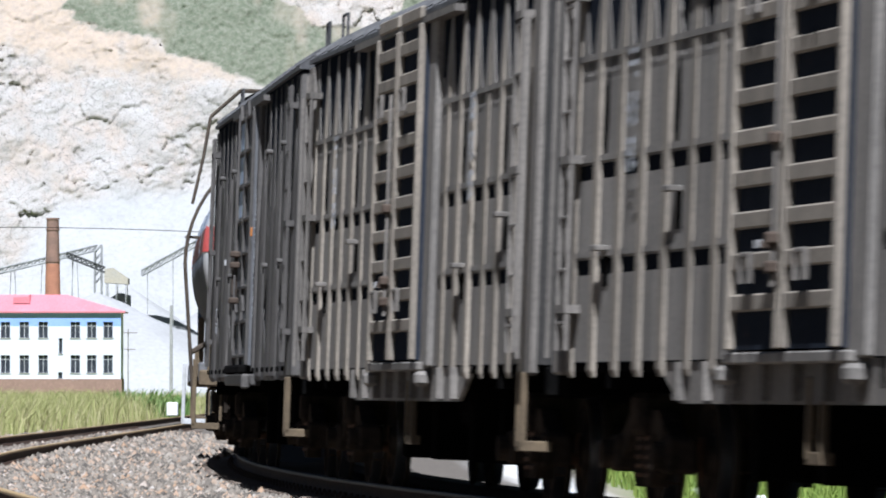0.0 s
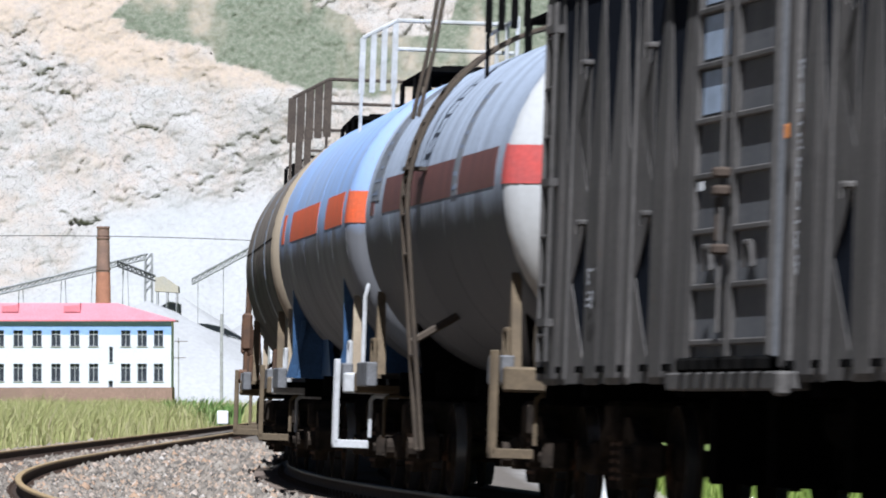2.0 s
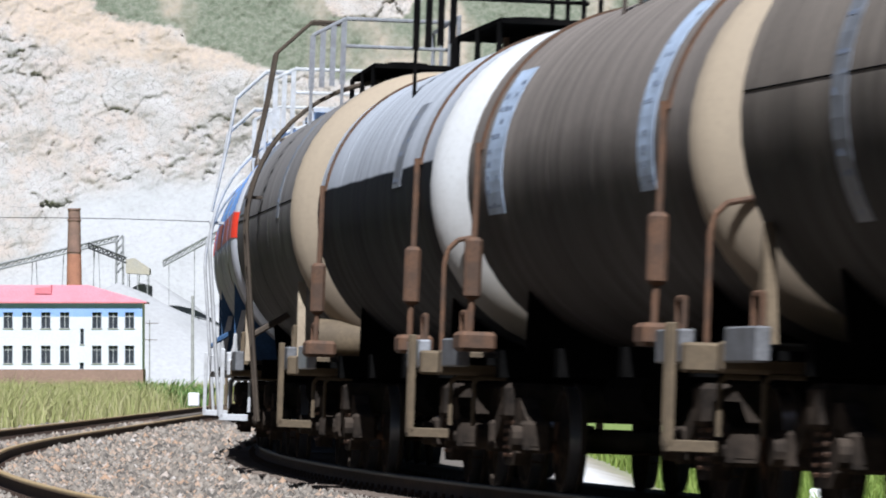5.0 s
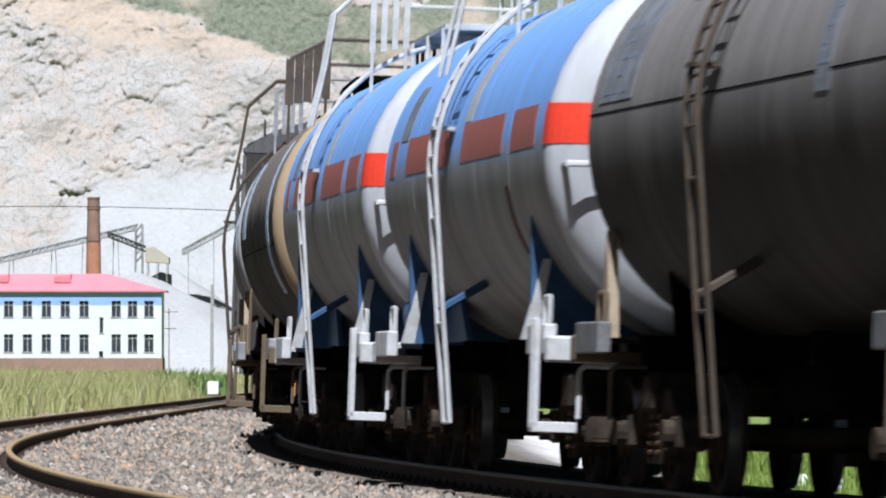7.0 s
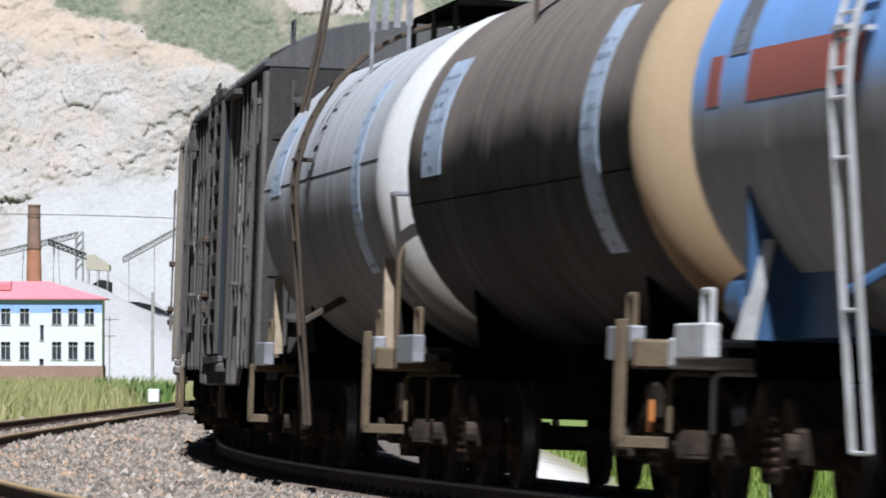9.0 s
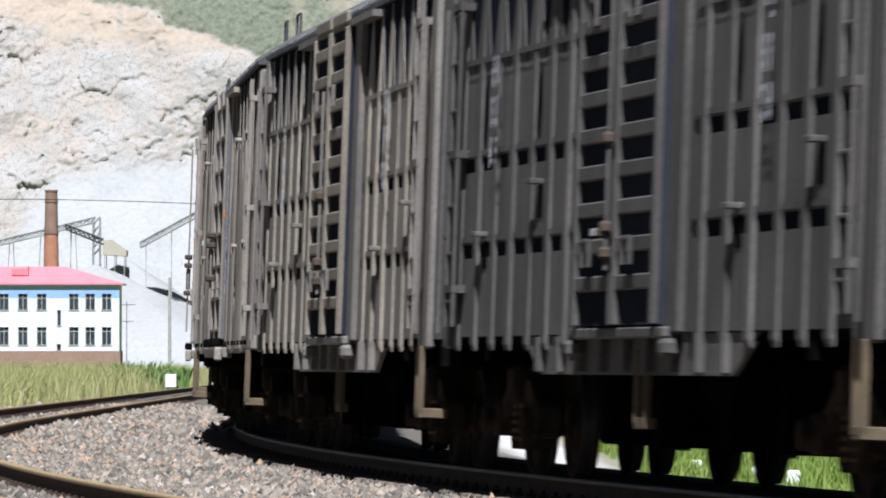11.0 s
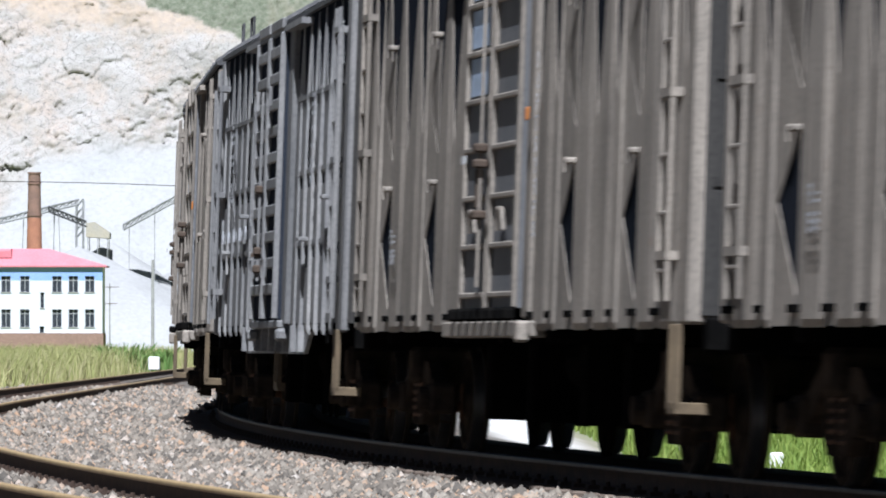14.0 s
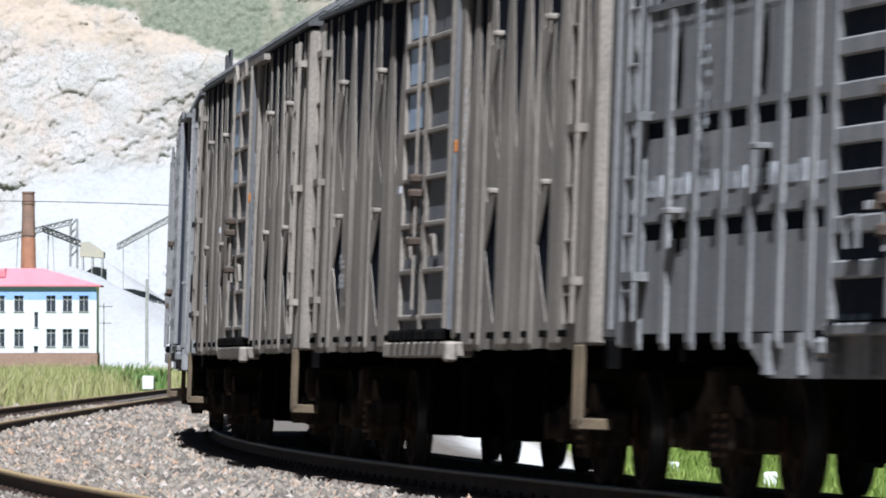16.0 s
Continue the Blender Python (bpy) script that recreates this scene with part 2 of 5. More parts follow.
    col = mix(nt, ramp(nt, small, 0.55, 0.8, 0, 0.25), col, [c * 0.55 for c in base[0]])
    nt.links.new(col, b.inputs["Base Color"])
    b.inputs["Roughness"].default_value = rough
    bump_of(nt, small, relief[1], relief[2], b)
    return m


# rock and grass tones are lightened to hold the haze of distance
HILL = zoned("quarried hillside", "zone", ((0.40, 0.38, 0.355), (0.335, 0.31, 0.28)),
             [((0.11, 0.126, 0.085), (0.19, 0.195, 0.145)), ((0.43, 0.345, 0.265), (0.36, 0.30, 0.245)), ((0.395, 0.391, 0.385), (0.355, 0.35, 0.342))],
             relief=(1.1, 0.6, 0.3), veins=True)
SOIL = zoned("open ground", "zone", ((0.32, 0.28, 0.22), (0.25, 0.225, 0.18)),
             [((0.13, 0.19, 0.05), (0.20, 0.24, 0.075)), ((0.155, 0.135, 0.112), (0.105, 0.092, 0.08)), ((0.82, 0.81, 0.79), (0.72, 0.71, 0.69))],
             relief=(6.0, 0.6, 0.05))


def leaf_material(name, tones):
    m, nt, b = nodes_of(name)
    geo = nt.nodes.new("ShaderNodeNewGeometry")
    cr = nt.nodes.new("ShaderNodeValToRGB")
    nt.links.new(geo.outputs["Random Per Island"], cr.inputs[0])
    while len(cr.color_ramp.elements) < len(tones):
        cr.color_ramp.elements.new(0.5)
    for i, (e, c) in enumerate(zip(cr.color_ramp.elements, tones)):
        e.position, e.color = i / (len(tones) - 1), (*c, 1)
    nt.links.new(cr.outputs[0], b.inputs["Base Color"])
    b.inputs["Roughness"].default_value = 0.6
    tr = nt.nodes.new("ShaderNodeBsdfTranslucent")
    nt.links.new(cr.outputs[0], tr.inputs[0])
    ms = add(nt, "MixShader", Fac=0.35)
    nt.links.new(b.outputs[0], ms.inputs[1])
    nt.links.new(tr.outputs[0], ms.inputs[2])
    nt.links.new(ms.outputs[0], nt.nodes["Material Output"].inputs[0])
    return m


GRASS = leaf_material("dry summer grass", [(0.28, 0.31, 0.10), (0.42, 0.42, 0.17), (0.54, 0.49, 0.25), (0.36, 0.39, 0.13), (0.62, 0.54, 0.34)])
BANK = leaf_material("fresh bank grass", [(0.15, 0.22, 0.05), (0.22, 0.30, 0.065), (0.29, 0.35, 0.09), (0.19, 0.25, 0.055)])
BUSH = leaf_material("dark green leaves", [(0.11, 0.2, 0.05), (0.17, 0.27, 0.08), (0.24, 0.33, 0.11)])


# ---- mesh helpers ----
def part(name, bm, material, parent=None, label="", smooth=False):
    me = bpy.data.meshes.new(name)
    bm.to_mesh(me)
    bm.free()
    me.materials.append(material)
    if smooth:
        me.polygons.foreach_set("use_smooth", [True] * len(me.polygons))
        me.set_sharp_from_angle(angle=radians(35))
    ob = new(name, me)
    ob.parent = parent
    return tagged(ob, label)


def share(name, ob, m, parent=None):
    c = new(name, ob.data)
    c.parent = parent
    c.matrix_basis = m
    if "label" in ob:
        c["label"] = ob["label"]
    return c


def box(bm, x0, x1, y0, y1, z0, z1, bevel=0.0):
    r = bmesh.ops.create_cube(bm, size=1, matrix=Matrix.Translation(((x0 + x1) / 2, (y0 + y1) / 2, (z0 + z1) / 2)) @ Matrix.Diagonal((x1 - x0, y1 - y0, z1 - z0, 1)))
    if bevel:
        edges = list({e for v in r["verts"] for e in v.link_edges})
        bmesh.ops.bevel(bm, geom=edges, offset=bevel, segments=1, affect="EDGES")
    return bm


def rod(bm, a, b, r, seg=8, r2=None):
    a, b = Vector(a), Vector(b)
    d = b - a
    m = Matrix.Translation((a + b) / 2) @ d.to_track_quat("Z", "Y").to_matrix().to_4x4()
    bmesh.ops.create_cone(bm, cap_ends=True, segments=seg, radius1=r, radius2=r if r2 is None else r2, depth=d.length, matrix=m)
    return bm


def tube(bm, pts, r, seg=6):
    for a, b in zip(pts, pts[1:]):
        rod(bm, a, b, r, seg)
    return bm


def prism(bm, outline, put, lo, hi):
    """An outline of (a, b) drawn from lo to hi; put(a, b, c) gives the place."""
    n = len(outline)
    lows = [bm.verts.new(put(a, b, lo)) for a, b in outline]
    highs = [bm.verts.new(put(a, b, hi)) for a, b in outline]
    for i in range(n):
        bm.faces.new((lows[i], lows[(i + 1) % n], highs[(i + 1) % n], highs[i]))
    bm.faces.new(lows[::-1])
    bm.faces.new(highs)
    bmesh.ops.recalc_face_normals(bm, faces=bm.faces[:])
    return bm


def bmnew():
    return bmesh.new()


def mesh_from(name, verts, faces, material, smooth=False):
    me = bpy.data.meshes.new(name)
    verts, faces = np.asarray(verts, dtype=np.float32), np.asarray(faces, dtype=np.int32)
    k = faces.shape[1]
    me.vertices.add(len(verts))
    me.vertices.foreach_set("co", verts.ravel())
    me.loops.add(faces.size)
    me.loops.foreach_set("vertex_index", faces.ravel())
    me.polygons.add(len(faces))
    me.polygons.foreach_set("loop_start", np.arange(0, faces.size, k, dtype=np.int32))
    me.update(calc_edges=True)
    if smooth:
        me.polygons.foreach_set("use_smooth", [True] * len(faces))
    me.materials.append(material)
    return new(name, me)


LATTICE = np.random.RandomState(4).rand(256, 256)


def value_noise(x, y):
    xi, yi = np.floor(x).astype(int), np.floor(y).astype(int)
    fx, fy = x - xi, y - yi
    fx, fy = fx * fx * (3 - 2 * fx), fy * fy * (3 - 2 * fy)
    a, b = LATTICE[xi % 256, yi % 256], LATTICE[(xi + 1) % 256, yi % 256]
    c, d = LATTICE[xi % 256, (yi + 1) % 256], LATTICE[(xi + 1) % 256, (yi + 1) % 256]
    return (a * (1 - fx) + b * fx) * (1 - fy) + (c * (1 - fx) + d * fx) * fy


def fbm(x, y, octaves=5, gain=0.5, ridged=False):
    total, amp, norm = 0, 1.0, 0.0
    for k in range(octaves):
        n = value_noise(x * 2 ** k + 17.3 * k, y * 2 ** k + 5.7 * k)
        total = total + amp * (1 - abs(2 * n - 1) if ridged else n)
        norm += amp
        amp *= gain
    return total / norm


def facets(a, b, seed):
    """Broken rock: cells that each stand out and tilt by chance. Gives the relief and the distance to a cell's edge."""
    ia, ib = np.floor(a).astype(int), np.floor(b).astype(int)
    near, second, relief = np.full(a.shape, 9.0), np.full(a.shape, 9.0), np.zeros(a.shape)
    for da in (-1, 0, 1):
        for db in (-1, 0, 1):
            p, q = ia + da, ib + db
            h = lambda k: LATTICE[(p * 7 + q * 3 + k + seed) % 256, (q * 11 + p * 5 + 2 * k) % 256]
            x, y = a - (p + 0.1 + 0.8 * h(1)), b - (q + 0.1 + 0.8 * h(2))
            d = np.hypot(x, y)
            r = (h(3) - 0.5) + 1.5 * (h(4) - 0.5) * x + 1.5 * (h(5) - 0.5) * y
            closer = d < near
            second = np.where(closer, near, np.minimum(second, d))
            relief, near = np.where(closer, r, relief), np.where(closer, d, near)
    return relief, second - near


# ---- the line of the track ----
BEND, EASE = 0.002732, 25.0     # curvature of the bend, half length of its run-in
TRACK_S = np.arange(-2600.0, 420.0, 0.5)
TRACK_TURN = np.where(TRACK_S < -EASE, 0.0, np.where(TRACK_S > EASE, BEND * TRACK_S, BEND * (TRACK_S + EASE) ** 2 / (4 * EASE)))
TRACK_X, TRACK_Y = np.cumsum(np.sin(TRACK_TURN)) * 0.5, -np.cumsum(np.cos(TRACK_TURN)) * 0.5
K10 = int(np.argmin(abs(TRACK_S - 10)))
TRACK_X += -1.503 - TRACK_X[K10]
TRACK_Y += 93.82 - TRACK_Y[K10]
CANT = 2.0                      # lean of the train into the bend, degrees
SIDING = 5.06                   # from the train's line out to the second track


def on_track(s, off=0.0, z=0.0):
    """Place and heading s metres along the line, off metres to its outer side."""
    x, y, a = (float(np.interp(s, TRACK_S, v)) for v in (TRACK_X, TRACK_Y, TRACK_TURN))
    return Vector((x - off * math.cos(a), y - off * math.sin(a), z)), a


def on_tracks(s, off):
    x, y, a = (np.interp(s, TRACK_S, v) for v in (TRACK_X, TRACK_Y, TRACK_TURN))
    return x - off * np.cos(a), y - off * np.sin(a)


def wagon_pose(s, pin):
    (a, _), (b, _) = on_track(s - pin), on_track(s + pin)
    d, c = b - a, (a + b) / 2
    return Matrix.Translation(c) @ Matrix.Rotation(math.atan2(-d.x, d.y), 4, "Z") @ Matrix.Rotation(radians(-CANT), 4, "Y")


# ---- ground, tracks ----
def profile(off, s):
    """Height of the ground beside the line: ballast beds, a bank on the inner side, a field on the outer side."""
    z = np.interp(off, [-1500, -60, -12, -8, -3.2, -2.3, -1.6, 1.6, 2.3, 3.2, 3.9, 7.1, 7.8, 9.2, 10.5, 20, 60, 250, 1500],
                  [-2.6, -1.9, -1.8, -1.5, -0.42, -0.30, -0.22, -0.22, -0.30, -0.32, -0.22, -0.22, -0.28, -0.60, -0.62, -0.6, -0.4, 0.2, 0.6])
    return z


def build_ground():
    s = np.concatenate([np.linspace(-2550, -520, 30), np.linspace(-500, -130, 60), np.arange(-125, 125, 1.0), np.linspace(130, 400, 40)])
    off = np.concatenate([[-330, -200, -120, -60, -35, -20, -14], np.arange(-12, 12.1, 0.4), [13, 15, 18, 24, 32, 45, 70, 110, 180, 300, 600, 1200, 2200]])
    S, O = np.meshgrid(s, off, indexing="ij")
    X, Y = on_tracks(S, O)
    Z = profile(O, S) + (fbm(X * 0.35, Y * 0.35, 4) - 0.5) * np.where(abs(O - 2.7) < 6, 0.05, 0.22)
    n, m = S.shape
    idx = np.arange(n * m).reshape(n, m)
    quads = np.stack([idx[:-1, :-1], idx[1:, :-1], idx[1:, 1:], idx[:-1, 1:]], -1).reshape(-1, 4)
    ob = mesh_from("ground", np.stack([X, Y, Z], -1).reshape(-1, 3), quads, SOIL, True)
    edge = (fbm(X, Y, 3) - 0.5) * np.where(O < 0, 0.6, 3)
    grass = np.clip((np.where(O > 0, np.minimum(O - 9.6, -S - 60), np.maximum(-O - 8.3, np.minimum(-O - 5.8, 99))) + edge) / 1.5, 0, 1)
    yard = np.clip((np.where(O < 0, np.minimum(np.minimum(-O - 3.0, O + 5.9), 32 - S), -9) + edge) / 1.5, 0, 1)
    bed = np.where(O > -3.2, 1.0, 0.0)
    col = np.stack([grass, bed * (1 - grass), yard, np.ones_like(grass)], -1).reshape(-1, 4)
    at = ob.data.attributes.new("zone", "FLOAT_COLOR", "POINT")
    at.data.foreach_set("color", col.astype(np.float32).ravel())
    tagged(ob, "ballast bed and grassy open ground along the railway", "ground", kind="structure")


build_ground()

RAIL = [(-0.075, -0.176), (0.075, -0.176), (0.075, -0.165), (0.018, -0.145), (0.010, -0.135), (0.010, -0.055), (0.036, -0.035), (0.036, -0.006),
        (0.028, 0.0), (-0.028, 0.0), (-0.036, -0.006), (-0.036, -0.035), (-0.010, -0.055), (-0.010, -0.135), (-0.018, -0.145), (-0.075, -0.165)]


def rail(parent, off, z, head):
    s = np.concatenate([np.arange(-420, -30, 5.0), np.arange(-30, 110, 1.0), np.arange(110, 330, 4.0)])
    k = len(RAIL)
    verts = []
    for a, b in RAIL:
        X, Y = on_tracks(s, np.full_like(s, off + a))
        verts.append(np.stack([X, Y, np.full_like(s, z + b)], -1))
    verts = np.stack(verts, 1).reshape(-1, 3)
    i, j = np.meshgrid(np.arange(len(s) - 1), np.arange(k), indexing="ij")
    quads = np.stack([i * k + j, i * k + (j + 1) % k, (i + 1) * k + (j + 1) % k, (i + 1) * k + j], -1).reshape(-1, 4)
    ob = mesh_from("rail", verts, quads, RAIL_SIDE)
    ob.data.materials.append(head)
    ob.data.polygons.foreach_set("material_index", np.where((quads[:, 0] % k >= 6) & (quads[:, 0] % k <= 10), 1, 0).astype(np.int32))
    ob.parent = parent
    ob["label"] = "rusty steel rail with a worn head"


def track(off, label, first, last):
    thing = tagged(new("railway_track"), label, "railway track", kind="structure")
    for side in (-1, 1):
        rail(thing, off + side * 0.7535, side * 0.026, RAIL_SHADED if off == 0 else RAIL_SUNLIT)
    bm = box(bmnew(), -1.25, 1.25, -0.11, 0.11, -0.16, 0.0, 0.015)
    first_one = part("sleeper", bm, SLEEPER, thing)
    clip = bmnew()
    for sx in (-0.7535, 0.7535):
        for k in (-0.11, 0.11):
            box(clip, sx + k - 0.045, sx + k + 0.045, -0.06, 0.06, 0.0, 0.03)
            rod(clip, (sx + k, 0, 0.0), (sx + k, 0, 0.065), 0.018, 6)
    clips = part("rail_fastening", clip, RAIL_SIDE, first_one)
    s = first
    first_pose = True
    while s < last:
        p, a = on_track(s, off)
        m = Matrix.Translation((p.x, p.y, -0.176 - 0.005)) @ Matrix.Rotation(a, 4, "Z") @ Matrix.Rotation(radians(CANT), 4, "Y")
        if first_pose:
            first_one.matrix_basis, first_pose = m, False
        else:
            c = share("sleeper", first_one, m, thing)
            share("rail_fastening", clips, Matrix.Identity(4), c)
        s += 0.6


track(0.0, "curved main line on oiled sleepers and ballast", 0.0, 75.0)
track(SIDING, "curved outer track with rusty rails on ballast", -90.0, 75.0)


def ballast_stones():
    """Loose stones on the bed between and beside the tracks, where the bend comes nearest."""
    rs = np.random.RandomState(11)
    n = 150000
    s = np.where(rs.rand(n) < 0.72, 6 + 64 * rs.rand(n) ** 0.75, rs.uniform(-75, 12, n))
    off = rs.uniform(1.2, 8.3, n)
    keep = (abs(off - SIDING) > 0.95) | (rs.rand(n) < 0.35)
    keep &= (abs(abs(off - SIDING) - 0.7535) > 0.13)
    s, off = s[keep], off[keep]
    n = len(s)
    X, Y = on_tracks(s, off)
    Z = profile(off, s) + rs.uniform(-0.01, 0.03, n)
    size = rs.uniform(0.026, 0.07, n) * np.where(rs.rand(n) < 0.06, 1.5, 1.0) * np.where(s < 0, 1.5, 1.0)
    base = np.array([(1, 0, 0), (-1, 0, 0), (0, 1, 0), (0, -1, 0), (0, 0, 1), (0, 0, -1)], float)
    tri = np.array([(0, 2, 4), (2, 1, 4), (1, 3, 4), (3, 0, 4), (2, 0, 5), (1, 2, 5), (3, 1, 5), (0, 3, 5)])
    v = base[None] * rs.uniform(0.55, 1.25, (n, 6, 1)) + rs.uniform(-0.3, 0.3, (n, 6, 3))
    v[:, :, 2] *= 0.8
    turn = rs.uniform(0, 6.28, n)
    c, d = np.cos(turn)[:, None], np.sin(turn)[:, None]
    v = np.stack([v[:, :, 0] * c - v[:, :, 1] * d, v[:, :, 0] * d + v[:, :, 1] * c, v[:, :, 2]], -1) * size[:, None, None]
    v += np.stack([X, Y, Z], -1)[:, None]
    f = (tri[None] + 6 * np.arange(n)[:, None, None]).reshape(-1, 3)
    ob = mesh_from("ballast", v.reshape(-1, 3), f, STONE)
    tagged(ob, "loose grey and brown crushed ballast stones", "ballast", kind="stuff")


ballast_stones()


def grass_field(name, label, n, place, high, seed, material=GRASS, width=0.03):
    rs = np.random.RandomState(seed)
    X, Y, Z = place(rs, n)
    n = len(X)
    h = high(rs, X, Y)
    a = rs.uniform(0, 6.28, n)
    lean = rs.uniform(0.05, 0.8, n) * h
    w = width * rs.uniform(0.6, 1.5, n)
    ca, sa, b = np.cos(a), np.sin(a), rs.uniform(0, 6.28, n)
    v = np.zeros((n, 5, 3))
    v[:, 0] = np.stack([X - w * ca, Y - w * sa, Z - 0.03], -1)
    v[:, 1] = np.stack([X + w * ca, Y + w * sa, Z - 0.03], -1)
    mx, my = X + lean * 0.35 * np.cos(b), Y + lean * 0.35 * np.sin(b)
    v[:, 2] = np.stack([mx + w * 0.8 * ca, my + w * 0.8 * sa, Z + h * 0.6], -1)
    v[:, 3] = np.stack([mx - w * 0.8 * ca, my - w * 0.8 * sa, Z + h * 0.6], -1)
    v[:, 4] = np.stack([X + lean * np.cos(b), Y + lean * np.sin(b), Z + h], -1)
    k = 5 * np.arange(n)[:, None]
    f = np.concatenate([k + np.array([[0, 1, 2]]), k + np.array([[0, 2, 3]]), k + np.array([[3, 2, 4]])]).reshape(-1, 3)
    return tagged(mesh_from(name, v.reshape(-1, 3), f, material), label, "grass", kind="stuff")


def left_meadow(rs, n):
    d = 175 * (3.2 ** rs.rand(n))
    X = -d * rs.uniform(0.024, 0.073, n)
    off = -1.9 - X
    keep = off > 9.8 + rs.uniform(-0.5, 1.0, n)
    X, d, off = X[keep], d[keep], off[keep]
    return X, d, profile(off, X)


def right_meadow(rs, n):
    s = rs.uniform(-170, 66, n)
    off = np.where(s > -12, -rs.uniform(6.0, 18, n), -rs.uniform(6.4, 26, n))
    X, Y = on_tracks(s, off)
    return X, Y, profile(off, s)


grass_field("meadow_grass", "tall yellow-green summer grass beside the railway", 120000, left_meadow,
            lambda rs, X, Y: rs.uniform(0.25, 1.0, len(X)) * (0.6 + 1.4 * fbm(X * 0.35, Y * 0.06, 4)) + 0.12, 21, width=0.014)
grass_field("bank_grass", "bright green grass on the bank behind the train", 42000, right_meadow,
            lambda rs, X, Y: rs.uniform(0.15, 0.5, len(X)), 22, BANK, 0.02)


def tall_weeds():
    """A stand of broad-leaved weeds at the corner of the meadow."""
    rs = np.random.RandomState(8)

    def put(r, n):
        Y = r.uniform(330, 372, n)
        return -Y * r.uniform(0.0315, 0.0425, n), Y, np.full(n, -0.35)

    grass_field("tall_weeds", "green broad-leaved weeds taller than the grass", 1300, put,
                lambda r, X, Y: r.uniform(0.4, 1.0, len(X)) * (0.3 + 1.9 * fbm(X * 0.5, Y * 0.1, 3)), 5, BUSH, 0.07)


tall_weeds()


# ---- hillside and quarry ----
def build_hill():
    u = np.arange(-100, 40, 0.30)
    v = np.arange(-4, 92, 0.30)
    U, V = np.meshgrid(u, v, indexing="ij")
    wob = (fbm(U * 0.05, V * 0.05, 4) - 0.5)
    # foot of the cliff, top of the cliff, edge of the green cap
    talus_top = 33.5 + np.interp(U, [-125, -70, -62, -50, -20, 60], [-20, -12, 0, 2.5, 3, 6]) + wob * 5
    tan_low = np.interp(U, [-125, -79, -69, -54, -47, -36, -28, -15, 60], [66, 65, 62.5, 60, 58.5, 57, 56, 60, 70]) + wob * 8
    green_low = np.interp(U, [-125, -70, -63, -59, -52, -44, -43, -36, -27, 0, 60], [100, 84, 71, 67.7, 65.7, 64.3, 61.2, 59.8, 56.2, 55, 58]) + wob * 1.5
    rag = (fbm(U * 0.35 + 2, V * 0.5, 5, 0.65) - 0.5)
    green_low, tan_low = green_low + rag * 3.5, tan_low + rag * 8
    sm = lambda a: np.clip(a, 0, 1) ** 2 * (3 - 2 * np.clip(a, 0, 1))
    green = sm((V - green_low) / 1.2 + 0.5)
    # a bare road up the left edge of the green, a rock outcrop on its other side
    green = green * sm((U + 63 - (V - 71) * 1.75 + rag * 5) / 1.5 + 0.5)
    outcrop_low = np.interp(U, [-34, -28.6, -19.4, -16.6, -8.8, -4, 0, 3, 8], [82, 75, 70.3, 67.7, 66.4, 66.8, 72, 80, 90])
    outcrop = sm((V - outcrop_low + rag * 5) / 1.2 + 0.5)
    green = green * (1 - outcrop)
    tan = sm((V - tan_low) / 7 + 0.5) * (1 - green) * sm((fbm(U * 0.09 + 3, V * 0.09, 5, 0.6) - 0.25) * 4)
    tan = np.maximum(tan, 0.7 * sm((fbm(U * 0.06 + 9, V * 0.04 + 4, 5, 0.6) - 0.5) * 6) * (V > 30))
    tan = tan * (1 - 0.75 * outcrop)
    talus = sm((talus_top - V) / 7.0 + 0.5)
    rock = (1 - green) * (1 - talus)
    A, B = U + 0.55 * V, V - 0.35 * U          # along and across the tilted beds
    warp = 1.6 * (fbm(U * 0.3, V * 0.3, 3) - 0.5)
    big, big_edge = facets(A * 0.13 + warp, B * 0.2 + warp, 3)
    mid, mid_edge = facets(A * 0.34 + warp, B * 0.5 - warp, 60)
    small, small_edge = facets(A * 0.8 + warp, B * 1.05, 121)
    ledge = fbm(A * 0.05, B * 0.33, 4, 0.55, True) - 0.6
    cracks = np.clip(0.10 - mid_edge, 0, 1) * 5 * (fbm(U * 0.08, V * 0.08, 3) > 0.5)
    holes = np.clip(fbm(A * 0.2 + 7, B * 0.3 + 2, 5, 0.6) - 0.70, 0, 1) * 6
    soft = (fbm(U * 0.03, V * 0.03, 4) - 0.5) * 14
    calm = 0.5 + 0.6 * sm((fbm(U * 0.05 + 2, V * 0.06 + 8, 3) - 0.35) * 3)
    Y = 1190 + V * 0.72 + soft - rock * calm * (big * 1.2 + mid * 0.55 + small * 0.22 + ledge * 1.0 - cracks * 0.9 - holes) * np.where(tan > 0.4, 0.5, 1.0) \
        - green * (fbm(U * 0.9, V * 0.9, 3, 0.65) - 0.5) * 1.3 - talus * (fbm(U * 0.25, V * 0.1, 3) - 0.5) * 0.8
    Z = V + 0.9 + rock * calm * (fbm(U * 0.6 + 5, V * 0.6, 4, 0.6) - 0.5) * 1.0
    n, m = U.shape
    idx = np.arange(n * m).reshape(n, m)
    quads = np.stack([idx[:-1, :-1], idx[1:, :-1], idx[1:, 1:], idx[:-1, 1:]], -1).reshape(-1, 4)
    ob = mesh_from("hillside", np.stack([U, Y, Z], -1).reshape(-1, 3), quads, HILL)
    at = ob.data.attributes.new("zone", "FLOAT_COLOR", "POINT")
    at.data.foreach_set("color", np.stack([green, tan, talus, np.ones_like(tan)], -1).astype(np.float32).ravel())
    tagged(ob, "pale quarried rock face under a green hilltop", "hillside", kind="structure")
    return u, v, Y


HILL_U, HILL_V, HILL_Y = build_hill()


